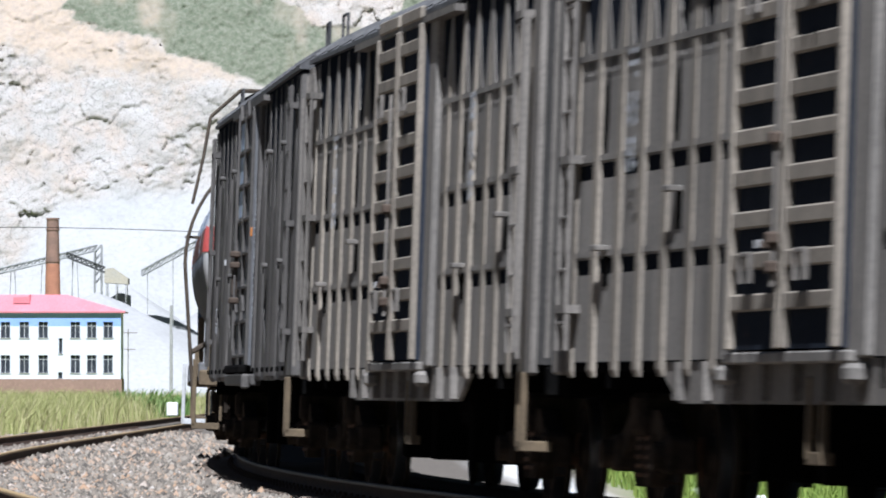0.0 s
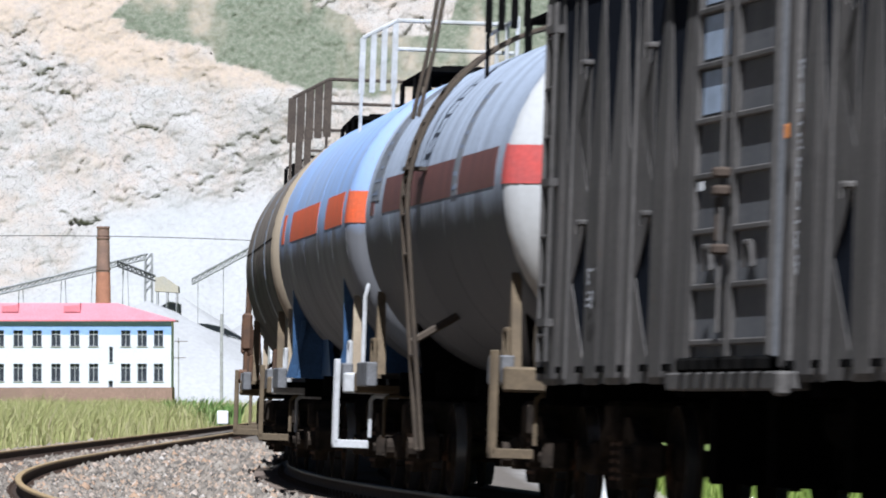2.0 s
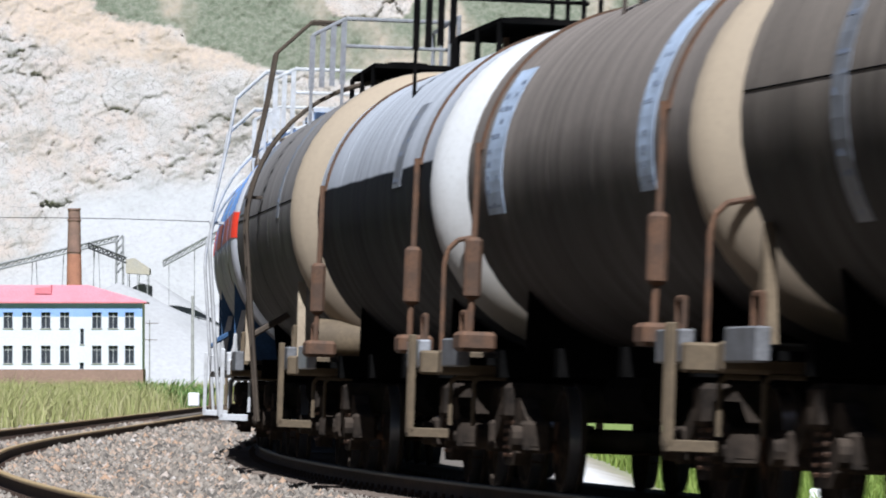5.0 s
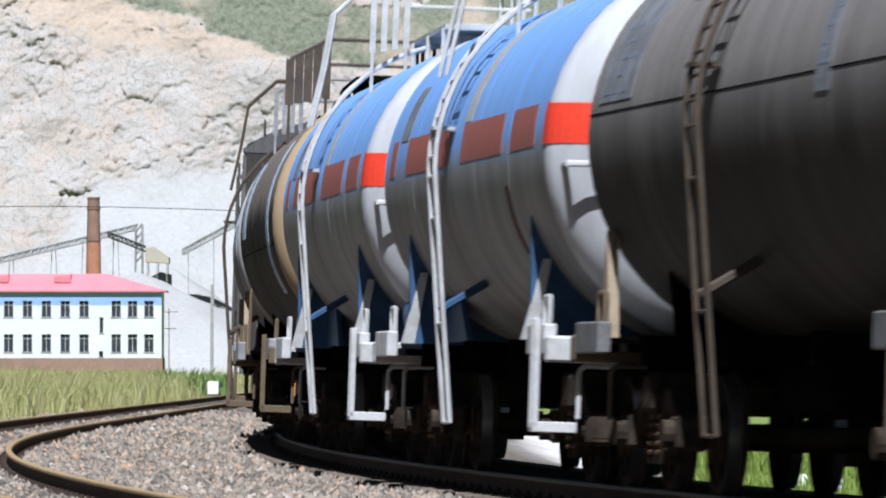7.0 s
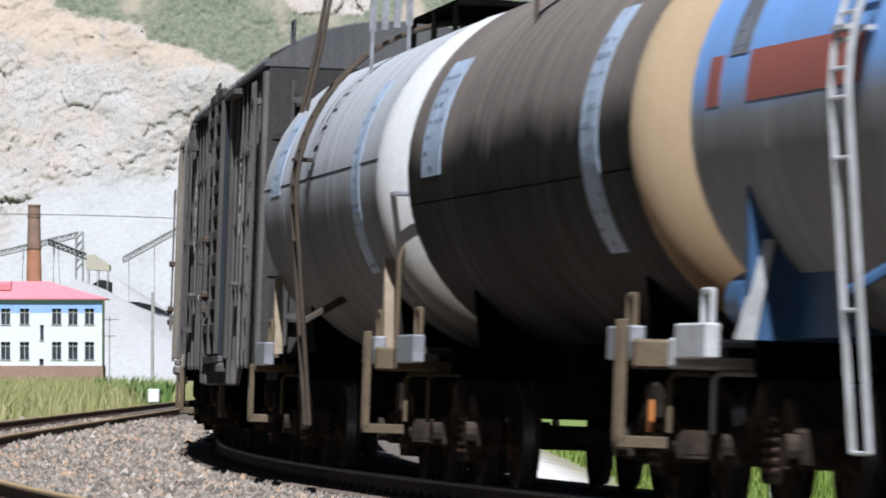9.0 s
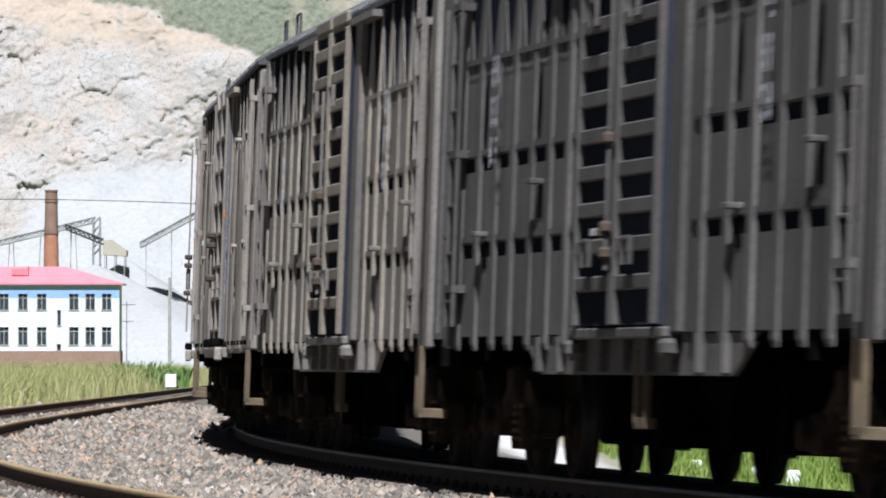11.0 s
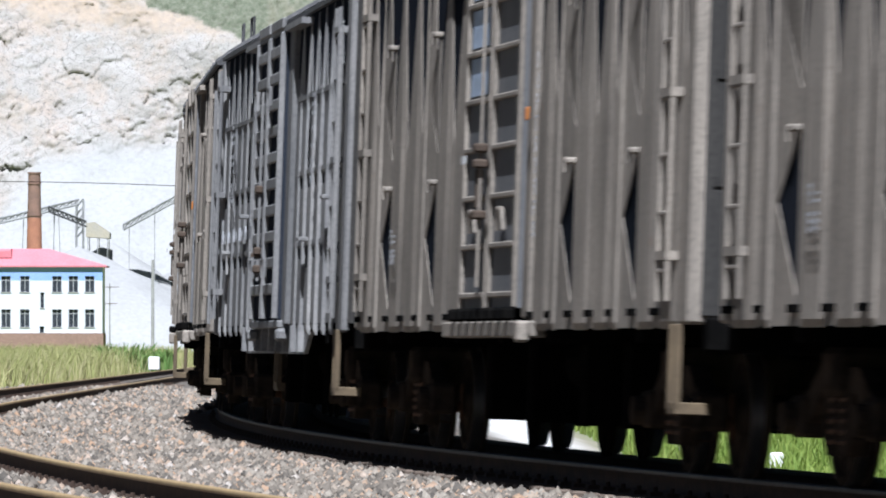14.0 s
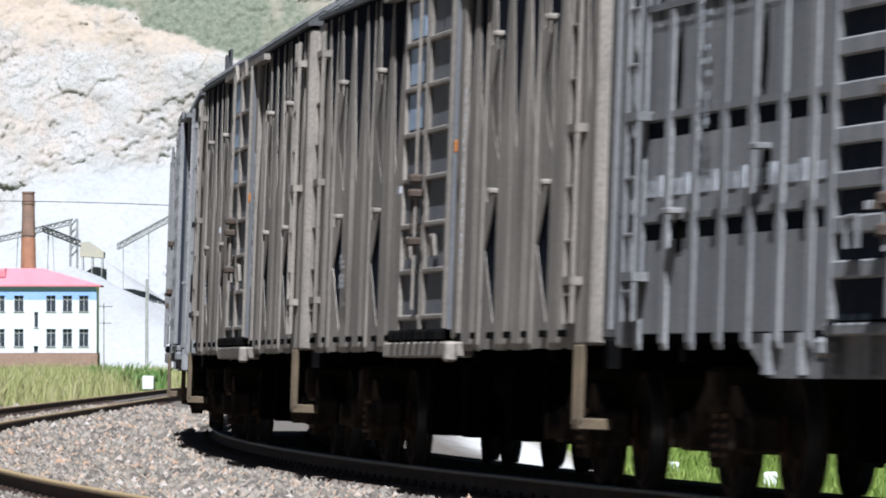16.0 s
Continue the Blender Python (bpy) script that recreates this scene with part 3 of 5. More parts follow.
def gravel_heap(x, y, r, h, label, base=0.0):
    bm = bmnew()
    rings, seg = 14, 48
    rows = []
    for i in range(rings + 1):
        f = i / rings
        row = []
        for k in range(seg):
            a = 2 * math.pi * k / seg
            rr = r * f * (1 + 0.16 * (float(fbm(np.array(math.cos(a) * 1.4 + x), np.array(math.sin(a) * 1.4 + 3.0), 3)) - 0.5))
            z = h * (1 - f ** 1.12) + (0.25 * h / 6) * (float(fbm(np.array(rr * math.cos(a) * 0.5 + x), np.array(rr * math.sin(a) * 0.5), 3)) - 0.5)
            row.append(bm.verts.new((x + rr * math.cos(a), y + rr * math.sin(a) * 0.8, base + z)))
        rows.append(row)
    for i in range(rings):
        for k in range(seg):
            bm.faces.new((rows[i][k], rows[i + 1][k], rows[i + 1][(k + 1) % seg], rows[i][(k + 1) % seg]))
    bmesh.ops.recalc_face_normals(bm, faces=bm.faces[:])
    tagged(part("gravel_mound", bm, GRAVEL_PALE, None, label, True), label, "gravel heap")


gravel_heap(-41.0, 905, 27, 14.0, "large pale heap of crushed stone behind the building", 0.0)
gravel_heap(-39.0, 966, 22, 15.6, "pale heap of crushed stone under the screening house", 0.0)
gravel_heap(-63.0, 960, 26, 14.0, "broad white heap of crushed stone in the quarry", 0.0)
gravel_heap(-22.0, 1000, 30, 17.0, "long white heap of quarry spoil below the cliff", -0.4)


def lattice(thing, a, b, deep, wide, mat, bays):
    """A trussed conveyor bridge from a to b."""
    a, b = Vector(a), Vector(b)
    d = b - a
    up, side = Vector((0, 0, deep)), Vector((0, wide / 2, 0))
    for name, o in (("top_chord", up), ("bottom_chord", Vector())):
        bm = bmnew()
        for sgn in (-1, 1):
            rod(bm, a + o + side * sgn, b + o + side * sgn, 0.13, 6)
        part(name, bm, mat, thing)
    bm = bmnew()
    for i in range(bays):
        p, q = a + d * (i / bays), a + d * ((i + 1) / bays)
        for sgn in (-1, 1):
            rod(bm, p + side * sgn, q + up + side * sgn, 0.07, 4)
            rod(bm, p + side * sgn, p + up + side * sgn, 0.07, 4)
    part("bracing", bm, mat, thing)["kind"] = "stuff"
    bm = bmnew()
    n = d.normalized()
    m = Matrix.Translation((a + b) / 2 + up * 0.9) @ d.to_track_quat("X", "Z").to_matrix().to_4x4()
    bmesh.ops.create_cube(bm, size=1, matrix=m @ Matrix.Diagonal((d.length, wide * 0.8, 0.18, 1)))
    part("belt", bm, GRAVEL_PALE, thing, "dusty conveyor belt")


def quarry_plant():
    D = 960.0
    k = D / 11962

    def at(px, py, dy=0.0):
        return Vector(((px - 784) * k, D + dy, EYE_Z + (655 - py) * k))

    c = tagged(new("conveyor"), "long trussed conveyor climbing past the chimney", "conveyor")
    lattice(c, at(-90, 486), at(244, 406), 0.7, 1.6, STEEL_FAR, 26)
    for px, top in ((20, 458), (95, 441), (150, 428), (205, 416)):
        bm = bmnew()
        p = at(px, top)
        for sx in (-0.5, 0.5):
            rod(bm, (p.x + sx * 2, p.y, 1.0), (p.x + sx * 0.5, p.y, p.z), 0.06, 6)
        part("leg", bm, STEEL_FAR, c)
    c = tagged(new("conveyor"), "short dark conveyor dropping onto the heap", "conveyor")
    lattice(c, at(196, 421, -8), at(262, 447, -8), 0.7, 1.6, STEEL_DARK, 8)
    for px, top in ((205, 425), (255, 444)):
        p = at(px, top, -8)
        part("leg", rod(bmnew(), (p.x, p.y, -0.6), (p.x, p.y, p.z), 0.06, 6), STEEL_FAR, c)
    c = tagged(new("conveyor"), "trussed conveyor over a spoil heap", "conveyor")
    lattice(c, at(325, 452, -4), at(430, 395, -4), 0.8, 1.6, STEEL_FAR, 10)
    for px, top in ((335, 448), (380, 423), (425, 398)):
        p = at(px, top, -4)
        part("leg", rod(bmnew(), (p.x, p.y, -0.6), (p.x, p.y, p.z), 0.06, 6), STEEL_FAR, c)
    h = tagged(new("screening_house"), "dusty yellow screening house on steel legs", "industrial building")
    a, b = at(258, 458), at(300, 440)
    bm = bmnew()
    prism(bm, [(a.x, a.z - 0.5), (b.x, a.z - 0.7), (b.x, b.z - 1.3), (a.x + 1.2, b.z + 0.2), (a.x, b.z)], lambda u, w, y: (u, y, w), D - 3, D + 3)
    part("wall", bm, YELLOW_FAR, h)
    for x in (a.x + 0.3, (a.x + b.x) / 2, b.x - 0.3):
        for y in (D - 2.8, D + 2.8):
            part("leg", rod(bmnew(), (x, y, -0.5), (x, y, a.z - 0.5), 0.07, 6), STEEL_FAR, h)
    bm = bmnew()
    p, q = at(240, 440), at(252, 398)
    for y in (D - 1.5, D + 1.5):
        rod(bm, (p.x, y, 1), (p.x, y, q.z), 0.12, 6)
        rod(bm, (q.x, y, 1), (q.x, y, q.z), 0.12, 6)
        for i in range(5):
            z0, z1 = p.z - 2 + i * 1.1, p.z - 0.9 + i * 1.1
            rod(bm, (p.x, y, z0), (q.x, y, z1), 0.07, 4)
    part("tower_frame", bm, STEEL_FAR, h)


quarry_plant()


def far_hut():
    h = tagged(new("hillside_hut"), "small bright blue hut on the green hilltop", "hut")
    x, z = -42.2, 77.8
    y = float(HILL_Y[np.argmin(abs(HILL_U - x - 3.6)), np.argmin(abs(HILL_V - z + 3.4))]) - 0.2
    part("wall", box(bmnew(), x, x + 7.2, y, y + 14, z - 4.2, z + 3.2), HUT_BLUE, h)
    bm = bmnew()
    prism(bm, [(x - 0.4, z + 3.2), (x + 8, z + 3.2), (x + 8, z + 3.6), (x - 0.4, z + 3.6)], lambda u, w, yy: (u, yy, w), y - 0.5, y + 14.5)
    part("roof", bm, HUT_BLUE, h)
    part("window", box(bmnew(), x + 3, x + 4, y - 0.05, y + 0.1, z + 0.6, z + 1.9), PANE, h)
    part("door", box(bmnew(), x + 5, x + 5.9, y - 0.05, y + 0.1, z - 0.6, z + 1.7), PLASTER, h)


far_hut()


def chimney():
    th = tagged(new("brick_chimney"), "tall tapered red brick chimney with a darker top", "chimney")
    x, y, zb, zt = (165.5 - 784) / 11962 * 900, 900.0, 0.5, EYE_Z + (655 - 349) / 11962 * 900
    h = zt - zb
    r = lambda z: 1.32 - 0.52 * (z - zb) / h
    cut = zb + h * 0.74
    part("shaft", rod(bmnew(), (x, y, zb), (x, y, cut), r(zb), 20, r(cut)), BRICK, th, smooth=True)
    part("sooted_shaft", rod(bmnew(), (x, y, cut), (x, y, zt), r(cut), 20, r(zt)), BRICK_DARK, th, "darker upper shaft", True)
    for f in (0.35, 0.55, 0.75, 0.93, 0.99):
        z = zb + h * f
        part("iron_band", rod(bmnew(), (x, y, z), (x, y, z + 0.22), r(z) + 0.09, 20), BRICK_DARK, th)


chimney()


def house():
    D = 750.0
    k = D / 11962
    th = tagged(new("two_storey_building"), "whitewashed two-storey building with a red hipped roof", "building")
    X = lambda px: (px - 784) * k
    Z = lambda py: EYE_Z + (655 - py) * k
    xl, xr, depth = X(-260), X(286), 6.5
    z0, z1, zb, ze = Z(666), Z(634), Z(541), Z(517)
    cols = [(40 + 33.4 * i, 57 + 33.4 * i) for i in range(-9, 4)] + [(197, 214), (226, 243), (255, 272)]
    wins = [(X(a), X(b), Z(561 if up else 623), Z(533 if up else 592)) for a, b in cols for up in (1, 0)]
    wins += [(X(176), X(183), Z(589), Z(562)), (X(175), X(183), Z(633), Z(622))]
    # front wall between its openings
    xs = sorted({xl, xr, *[w[0] for w in wins], *[w[1] for w in wins]})
    low, top = bmnew(), bmnew()
    for a, b in zip(xs, xs[1:]):
        mid = (a + b) / 2
        holes = sorted([(w[2], w[3]) for w in wins if w[0] < mid < w[1]])
        z = z1
        for p, q in [*holes, (ze, ze)]:
            for bm, lo, hi in ((low, z1, zb), (top, zb, ze)):
                c, d = max(z, lo), min(p, hi)
                if d - c > 0.01:
                    box(bm, a, b, D, D + 0.4, c, d)
            z = q
    for bm in (low, top):
        bmesh.ops.remove_doubles(bm, verts=bm.verts[:], dist=0.001)
    part("wall", low, PLASTER, th, "whitewashed front wall")
    part("wall", top, BLUE_WALL, th, "sky blue band under the eaves")
    bm = bmnew()
    box(bm, xl, xl + 0.4, D + 0.4, D + depth, z1, ze)
    box(bm, xr - 0.4, xr, D + 0.4, D + depth, z1, ze)
    box(bm, xl, xr, D + depth, D + depth + 0.4, z1, ze)
    part("wall", bm, PLASTER, th)
    part("plinth", box(bmnew(), xl - 0.1, xr + 0.1, D - 0.12, D + depth + 0.5, z0 - 1.5, z1), PLINTH, th, "brown brick plinth")
    part("floor_slab", box(bmnew(), xl + 0.4, xr - 0.4, D + 0.4, D + depth, (z1 + ze) / 2 - 0.1, (z1 + ze) / 2 + 0.1), CONCRETE, th)
    zr = Z(484)
    bm = bmnew()
    e = [(xl - 0.5, D - 0.4), (xr + 0.5, D - 0.4), (xr + 0.5, D + depth + 0.8), (xl - 0.5, D + depth + 0.8)]
    lo = [bm.verts.new((*p, ze)) for p in e]
    lo2 = [bm.verts.new((*p, ze + 0.16)) for p in e]
    rg = [bm.verts.new((xl + 6, D + 3.6, zr)), bm.verts.new((X(188), D + 3.6, zr))]
    bm.faces.new(lo[::-1])
    for i in range(4):
        bm.faces.new((lo[i], lo[(i + 1) % 4], lo2[(i + 1) % 4], lo2[i]))
    bm.faces.new((lo2[0], lo2[1], rg[1], rg[0]))
    bm.faces.new((lo2[1], lo2[2], rg[1]))
    bm.faces.new((lo2[2], lo2[3], rg[0], rg[1]))
    bm.faces.new((lo2[3], lo2[0], rg[0]))
    part("roof", bm, RED_ROOF, th)
    for px in (10, 120, -120):
        bm = bmnew()
        x, z = X(px), Z(500)
        prism(bm, [(x - 1.6, z), (x + 0.25, z), (x + 0.25, z + 1.0), (x + 0.05, z + 0.75), (x - 1.6, z + 0.65)], lambda u, w, y: (u, y, w), D + 1.2, D + 3.0)
        part("roof_vent", bm, RED_ROOF, th)
    for w in wins:
        win = part("window", box(bmnew(), w[0], w[1], D + 0.22, D + 0.26, w[2], w[3]), PANE, th)
        bm = bmnew()
        cx = (w[0] + w[1]) / 2
        if w[1] - w[0] > 0.7:
            box(bm, cx - 0.03, cx + 0.03, D + 0.17, D + 0.22, w[2], w[3])
            box(bm, w[0], w[1], D + 0.17, D + 0.22, w[3] - 0.5, w[3] - 0.44)
        box(bm, w[0], w[0] + 0.05, D + 0.16, D + 0.22, w[2], w[3])
        box(bm, w[1] - 0.05, w[1], D + 0.16, D + 0.22, w[2], w[3])
        part("frame", bm, WHITE, win)
        part("sill", box(bmnew(), w[0] - 0.06, w[1] + 0.06, D - 0.08, D + 0.1, w[2] - 0.1, w[2] - 0.004), CONCRETE, win)


house()


def poles_and_wire():
    k = 820 / 11962
    for px, top, r, label in ((375, 504, 0.20, "tall weathered concrete pole beside the quarry"), (299, 546, 0.09, "thin wooden pole with two crossarms")):
        th = tagged(new("utility_pole"), label, "utility pole")
        x, zt = (px - 784) * k, EYE_Z + (655 - top) * k
        part("shaft", rod(bmnew(), (x, 820, -0.5), (x, 820, zt), r * 1.15, 10, r * 0.8), CONCRETE, th, smooth=True)
        if px == 299:
            for dz, w in ((0.4, 1.1), (2.4, 0.9)):
                part("crossarm", box(bmnew(), x - w, x + w, 819.8, 819.95, zt - dz - 0.08, zt - dz), SLEEPER, th)
    bm = bmnew()
    pts = []
    for i in range(25):
        f = i / 24
        px = -60 + 520 * f
        pts.append(((px - 784) * k, 815, EYE_Z + (655 - (368 + 9 * f - 4 * (1 - (2 * f - 1) ** 2))) * k))
    tube(bm, pts, 0.045, 5)
    wire = tagged(new("overhead_line"), "thin overhead wire across the quarry on tall poles", "overhead line")
    part("wire", bm, BLACK, wire)["kind"] = "stuff"
    for p in (pts[0], pts[-1]):
        part("mast", rod(bmnew(), (p[0], p[1], -0.6), (p[0], p[1], p[2] + 0.3), 0.16, 8), CONCRETE, wire)


poles_and_wire()


def marker(x, y, w, h, d, label, z, bars=False):
    th = tagged(new("marker_stone"), label, "marker stone")
    bm = box(bmnew(), x - w / 2, x + w / 2, y - d / 2, y + d / 2, z, z + h, 0.04)
    part("block", bm, LIMEWASH, th)
    if bars:
        for i in range(5):
            a = x - w / 2 + w * (0.14 + 0.16 * i)
            part("lettering", box(bmnew(), a, a + w * 0.09, y - d / 2 - 0.006, y - d / 2 + 0.01, z + h * 0.55, z + h * 0.8), RUSTY, th, "faded reddish marks")


marker(-10.2, 300, 0.5, 0.6, 0.4, "rounded whitewashed marker stone beside the track", -0.2)
marker(3.72, 172, 2.35, 0.34, 0.4, "low whitewashed block wall with faded marks", -1.75)
marker(3.62, 176, 1.5, 0.62, 0.4, "whitewashed block with faded reddish marks", -1.75, True)
for x, y in ((5.3, 165), (6.55, 150), (7.4, 140), (7.9, 136)):
    marker(x, y, 0.28, 0.5, 0.25, "small whitewashed kerb stone on the bank", -1.75)


# ---- rolling stock: bogies and couplers ----
def bogie_proto():
    """A cast three-piece bogie; its origin lies at rail height under the pin."""
    th = part("bogie", box(bmnew(), -1.16, 1.16, -0.2, 0.2, 0.56, 0.86, 0.04), BOGIE)
    for sx in (-1, 1):
        bm = bmnew()
        x = sx * 1.02
        arch = [(-1.02, 0.36), (-1.02, 0.52), (-0.72, 0.60), (-0.45, 0.74), (0.45, 0.74), (0.72, 0.60), (1.02, 0.52), (1.02, 0.36), (0.80, 0.36), (0.60, 0.46),
                (0.40, 0.58), (0.34, 0.58), (0.34, 0.30), (0.25, 0.20), (-0.25, 0.20), (-0.34, 0.30), (-0.34, 0.58), (-0.40, 0.58), (-0.60, 0.46), (-0.80, 0.36)]
        lo = [bm.verts.new((x - 0.07, a, b)) for a, b in arch]
        hi = [bm.verts.new((x + 0.07, a, b)) for a, b in arch]
        n = len(arch)
        for i in range(n):
            bm.faces.new((lo[i], lo[(i + 1) % n], hi[(i + 1) % n], hi[i]))
        bm.faces.new(lo)
        bm.faces.new(hi[::-1])
        for y in (-0.875, 0.875):
            box(bm, x - 0.11, x + 0.12, y - 0.14, y + 0.14, 0.30, 0.56, 0.03)
            rod(bm, (x + sx * 0.02, y, 0.42), (x + sx * 0.2, y, 0.42), 0.10, 12)
        bmesh.ops.triangulate(bm, faces=[f for f in bm.faces if len(f.verts) > 4])
        bmesh.ops.recalc_face_normals(bm, faces=bm.faces[:])
        part("side_frame", bm, BOGIE, th, "cast steel side frame with axle boxes")
    for sx in (-1, 1):
        for y in (-0.13, 0.13):
            bm = bmnew()
            pts = [(sx * 1.03 + 0.075 * math.cos(a * 0.9), y + 0.075 * math.sin(a * 0.9), 0.28 + 0.28 * a / 30) for a in range(31)]
            tube(bm, pts, 0.017, 5)
            part("spring", bm, RUSTY, th, "rusty coil spring")["kind"] = "stuff"
    for y in (-0.55, 0.55):
        bm = rod(bmnew(), (-0.95, y, 0.36), (0.95, y, 0.36), 0.045, 8)
        for sx in (-0.75, 0.75):
            box(bm, sx - 0.06, sx + 0.06, y - 0.05, y + 0.05, 0.22, 0.56)
        part("brake_beam", bm, RUSTY, th)
    wheel = bmnew()
    for sx in (-1, 1):
        ring = [(sx * 0.68, 0.450), (sx * 0.715, 0.450), (sx * 0.725, 0.424), (sx * 0.815, 0.418), (sx * 0.815, 0.36), (sx * 0.785, 0.34), (sx * 0.775, 0.15),
                (sx * 0.83, 0.12), (sx * 0.83, 0.0)]
        seg = 28
        rows = [[wheel.verts.new((x, r * math.cos(6.28319 * k / seg), r * math.sin(6.28319 * k / seg))) for k in range(seg)] for x, r in ring[:-1]]
        for a, b in zip(rows, rows[1:]):
            for k in range(seg):
                wheel.faces.new((a[k], a[(k + 1) % seg], b[(k + 1) % seg], b[k]))
        wheel.faces.new(rows[-1])
        wheel.faces.new(rows[0][::-1])
    rod(wheel, (-0.68, 0, 0), (0.68, 0, 0), 0.085, 12)
    for sx in (-1, 1):
        box(wheel, sx * 0.80 - 0.012, sx * 0.80 + 0.012, -0.03, 0.03, 0.2, 0.3)
    bmesh.ops.recalc_face_normals(wheel, faces=wheel.faces[:])
    for y in (-0.875, 0.875):
        if y < 0:
            first = part("wheelset", wheel, BOGIE, th, "forged wheelset with polished treads", True)
            first.data.materials.append(TREAD)
            for p in first.data.polygons:
                c = p.center
                r = math.hypot(c.y, c.z)
                p.material_index = 1 if 0.405 < r < 0.44 and abs(abs(p.normal.x)) < 0.5 else 0
            first.location = (0, y, 0.42)
        else:
            share("wheelset", first, pose(0, y, 0.42), th)
    return th


BOGIE_PROTO = bogie_proto()
WHEELSETS = []


def coupler_mesh(thing, end, half):
    bm = bmnew()
    y = end * half
    box(bm, -0.09, 0.09, min(y, y - end * 0.7), max(y, y - end * 0.7), 0.78, 0.98, 0.02)
    box(bm, -0.17, 0.17, y - 0.16, y + 0.16, 0.74, 1.02, 0.05)
    part("coupler", bm, BOGIE, thing)
    bm = bmnew()
    tube(bm, [(0.35, y - end * 0.7, 0.92), (0.38, y - end * 0.45, 0.68), (0.33, y - end * 0.1, 0.58), (0.3, y, 0.6)], 0.03, 6)
    part("brake_hose", bm, BLACK, thing)


def put_bogies(thing, pin):
    for y in (-pin, pin):
        b = copy_thing(BOGIE_PROTO, pose(0, y, 0))
        b.parent = thing
        b.matrix_basis = pose(0, y, 0)


def step_frame(bm, x, y, wide=0.34, top=1.06, low=0.42, deep=0.30):
    """A hanging step of flat bar: two uprights and a tread that reaches in under the wagon."""
    inner = x - math.copysign(deep, x)
    for k in (0.0, wide):
        box(bm, x - 0.025, x + 0.025, y + k - 0.03, y + k + 0.03, low, top, 0.006)
    box(bm, min(x, inner) - 0.02, max(x, inner) + 0.02, y - 0.03, y + wide + 0.03, low - 0.03, low + 0.05, 0.006)
    return bm


# ---- boxcars ----
HALF, FLOOR, EAVE = 7.75, 1.06, 4.06


def hat(bm, y, wide, foot, x0, x1, z0, z1, taper=0.3):
    """A pressed rib of hat section, pointed to leave dark wedges where the eave's shadow falls."""
    w, f = wide / 2, foot / 2
    rows = []
    for z, ww, ff, xx in ((z0, w, f, x1 - 0.02), (z0 + 0.05, w, f, x1), (z1 - taper, w, f, x1), (z1, 0.012, 0.03, x1 - 0.03)):
        rows.append([bm.verts.new(p) for p in ((x0, y - ff, z), (xx, y - ww, z), (xx, y + ww, z), (x0, y + ff, z))])
    for lo, hi in zip(rows, rows[1:]):
        for i in range(3):
            bm.faces.new((lo[i], lo[i + 1], hi[i + 1], hi[i]))
    bm.faces.new(rows[0][::-1])
    bm.faces.new(rows[-1])
    bmesh.ops.recalc_face_normals(bm, faces=bm.faces[:])
    return bm


def skin_panel(y0, y1, x0, x1, z0, z1, taper, notches=()):
    """One pressed side panel, pointed under the eave and cut at its forward edge; dark backing shows there as shade."""
    mid = (y0 + y1) / 2
    edge = [(y1, z0)]
    for top, length, cut in sorted(notches):
        edge += [(y1, top - length), (y1 - cut, top - 0.42 * length), (y1 - 0.03, top)]
        edge += [(y1, top)]
    edge += [(y1, z1 - taper), (mid + 0.025, z1), (mid - 0.025, z1), (y0, z1 - taper), (y0, z0)]
    return prism(bmnew(), edge, lambda a, b, c: (c, a, b), x0, x1)


def roof_part(thing, mat, over):
    bm = bmnew()
    arc = []
    for i in range(13):
        f = -1 + 2 * i / 12
        arc.append((f * over, EAVE + 0.02 + 0.46 * (1 - abs(f) ** 2.3)))
    low = [(over, EAVE - 0.02), (-over, EAVE - 0.02)]
    prism(bm, arc + low, lambda a, b, c: (a, c, b), -HALF - 0.05, HALF + 0.05)
    roof = part("roof", bm, mat, thing, "arched sheet roof with seams")
    for i in range(16):
        y = -HALF + 0.5 + i * (2 * HALF - 1.0) / 15
        bm = bmnew()
        for (a, b), (c, d) in zip(arc, arc[1:]):
            rod(bm, (a, y, b + 0.01), (c, y, d + 0.01), 0.028, 4)
        part("roof_seam", bm, mat, roof)
    for y0 in (HALF - 0.5, -HALF + 0.1):
        bm = tube(bmnew(), [(over - 0.3, y0, EAVE + 0.2), (over - 0.3, y0, EAVE + 0.46), (over - 0.3, y0 + 0.4, EAVE + 0.46), (over - 0.3, y0 + 0.4, EAVE + 0.2)], 0.016, 6)
        part("grab_rail", bm, mat, roof)


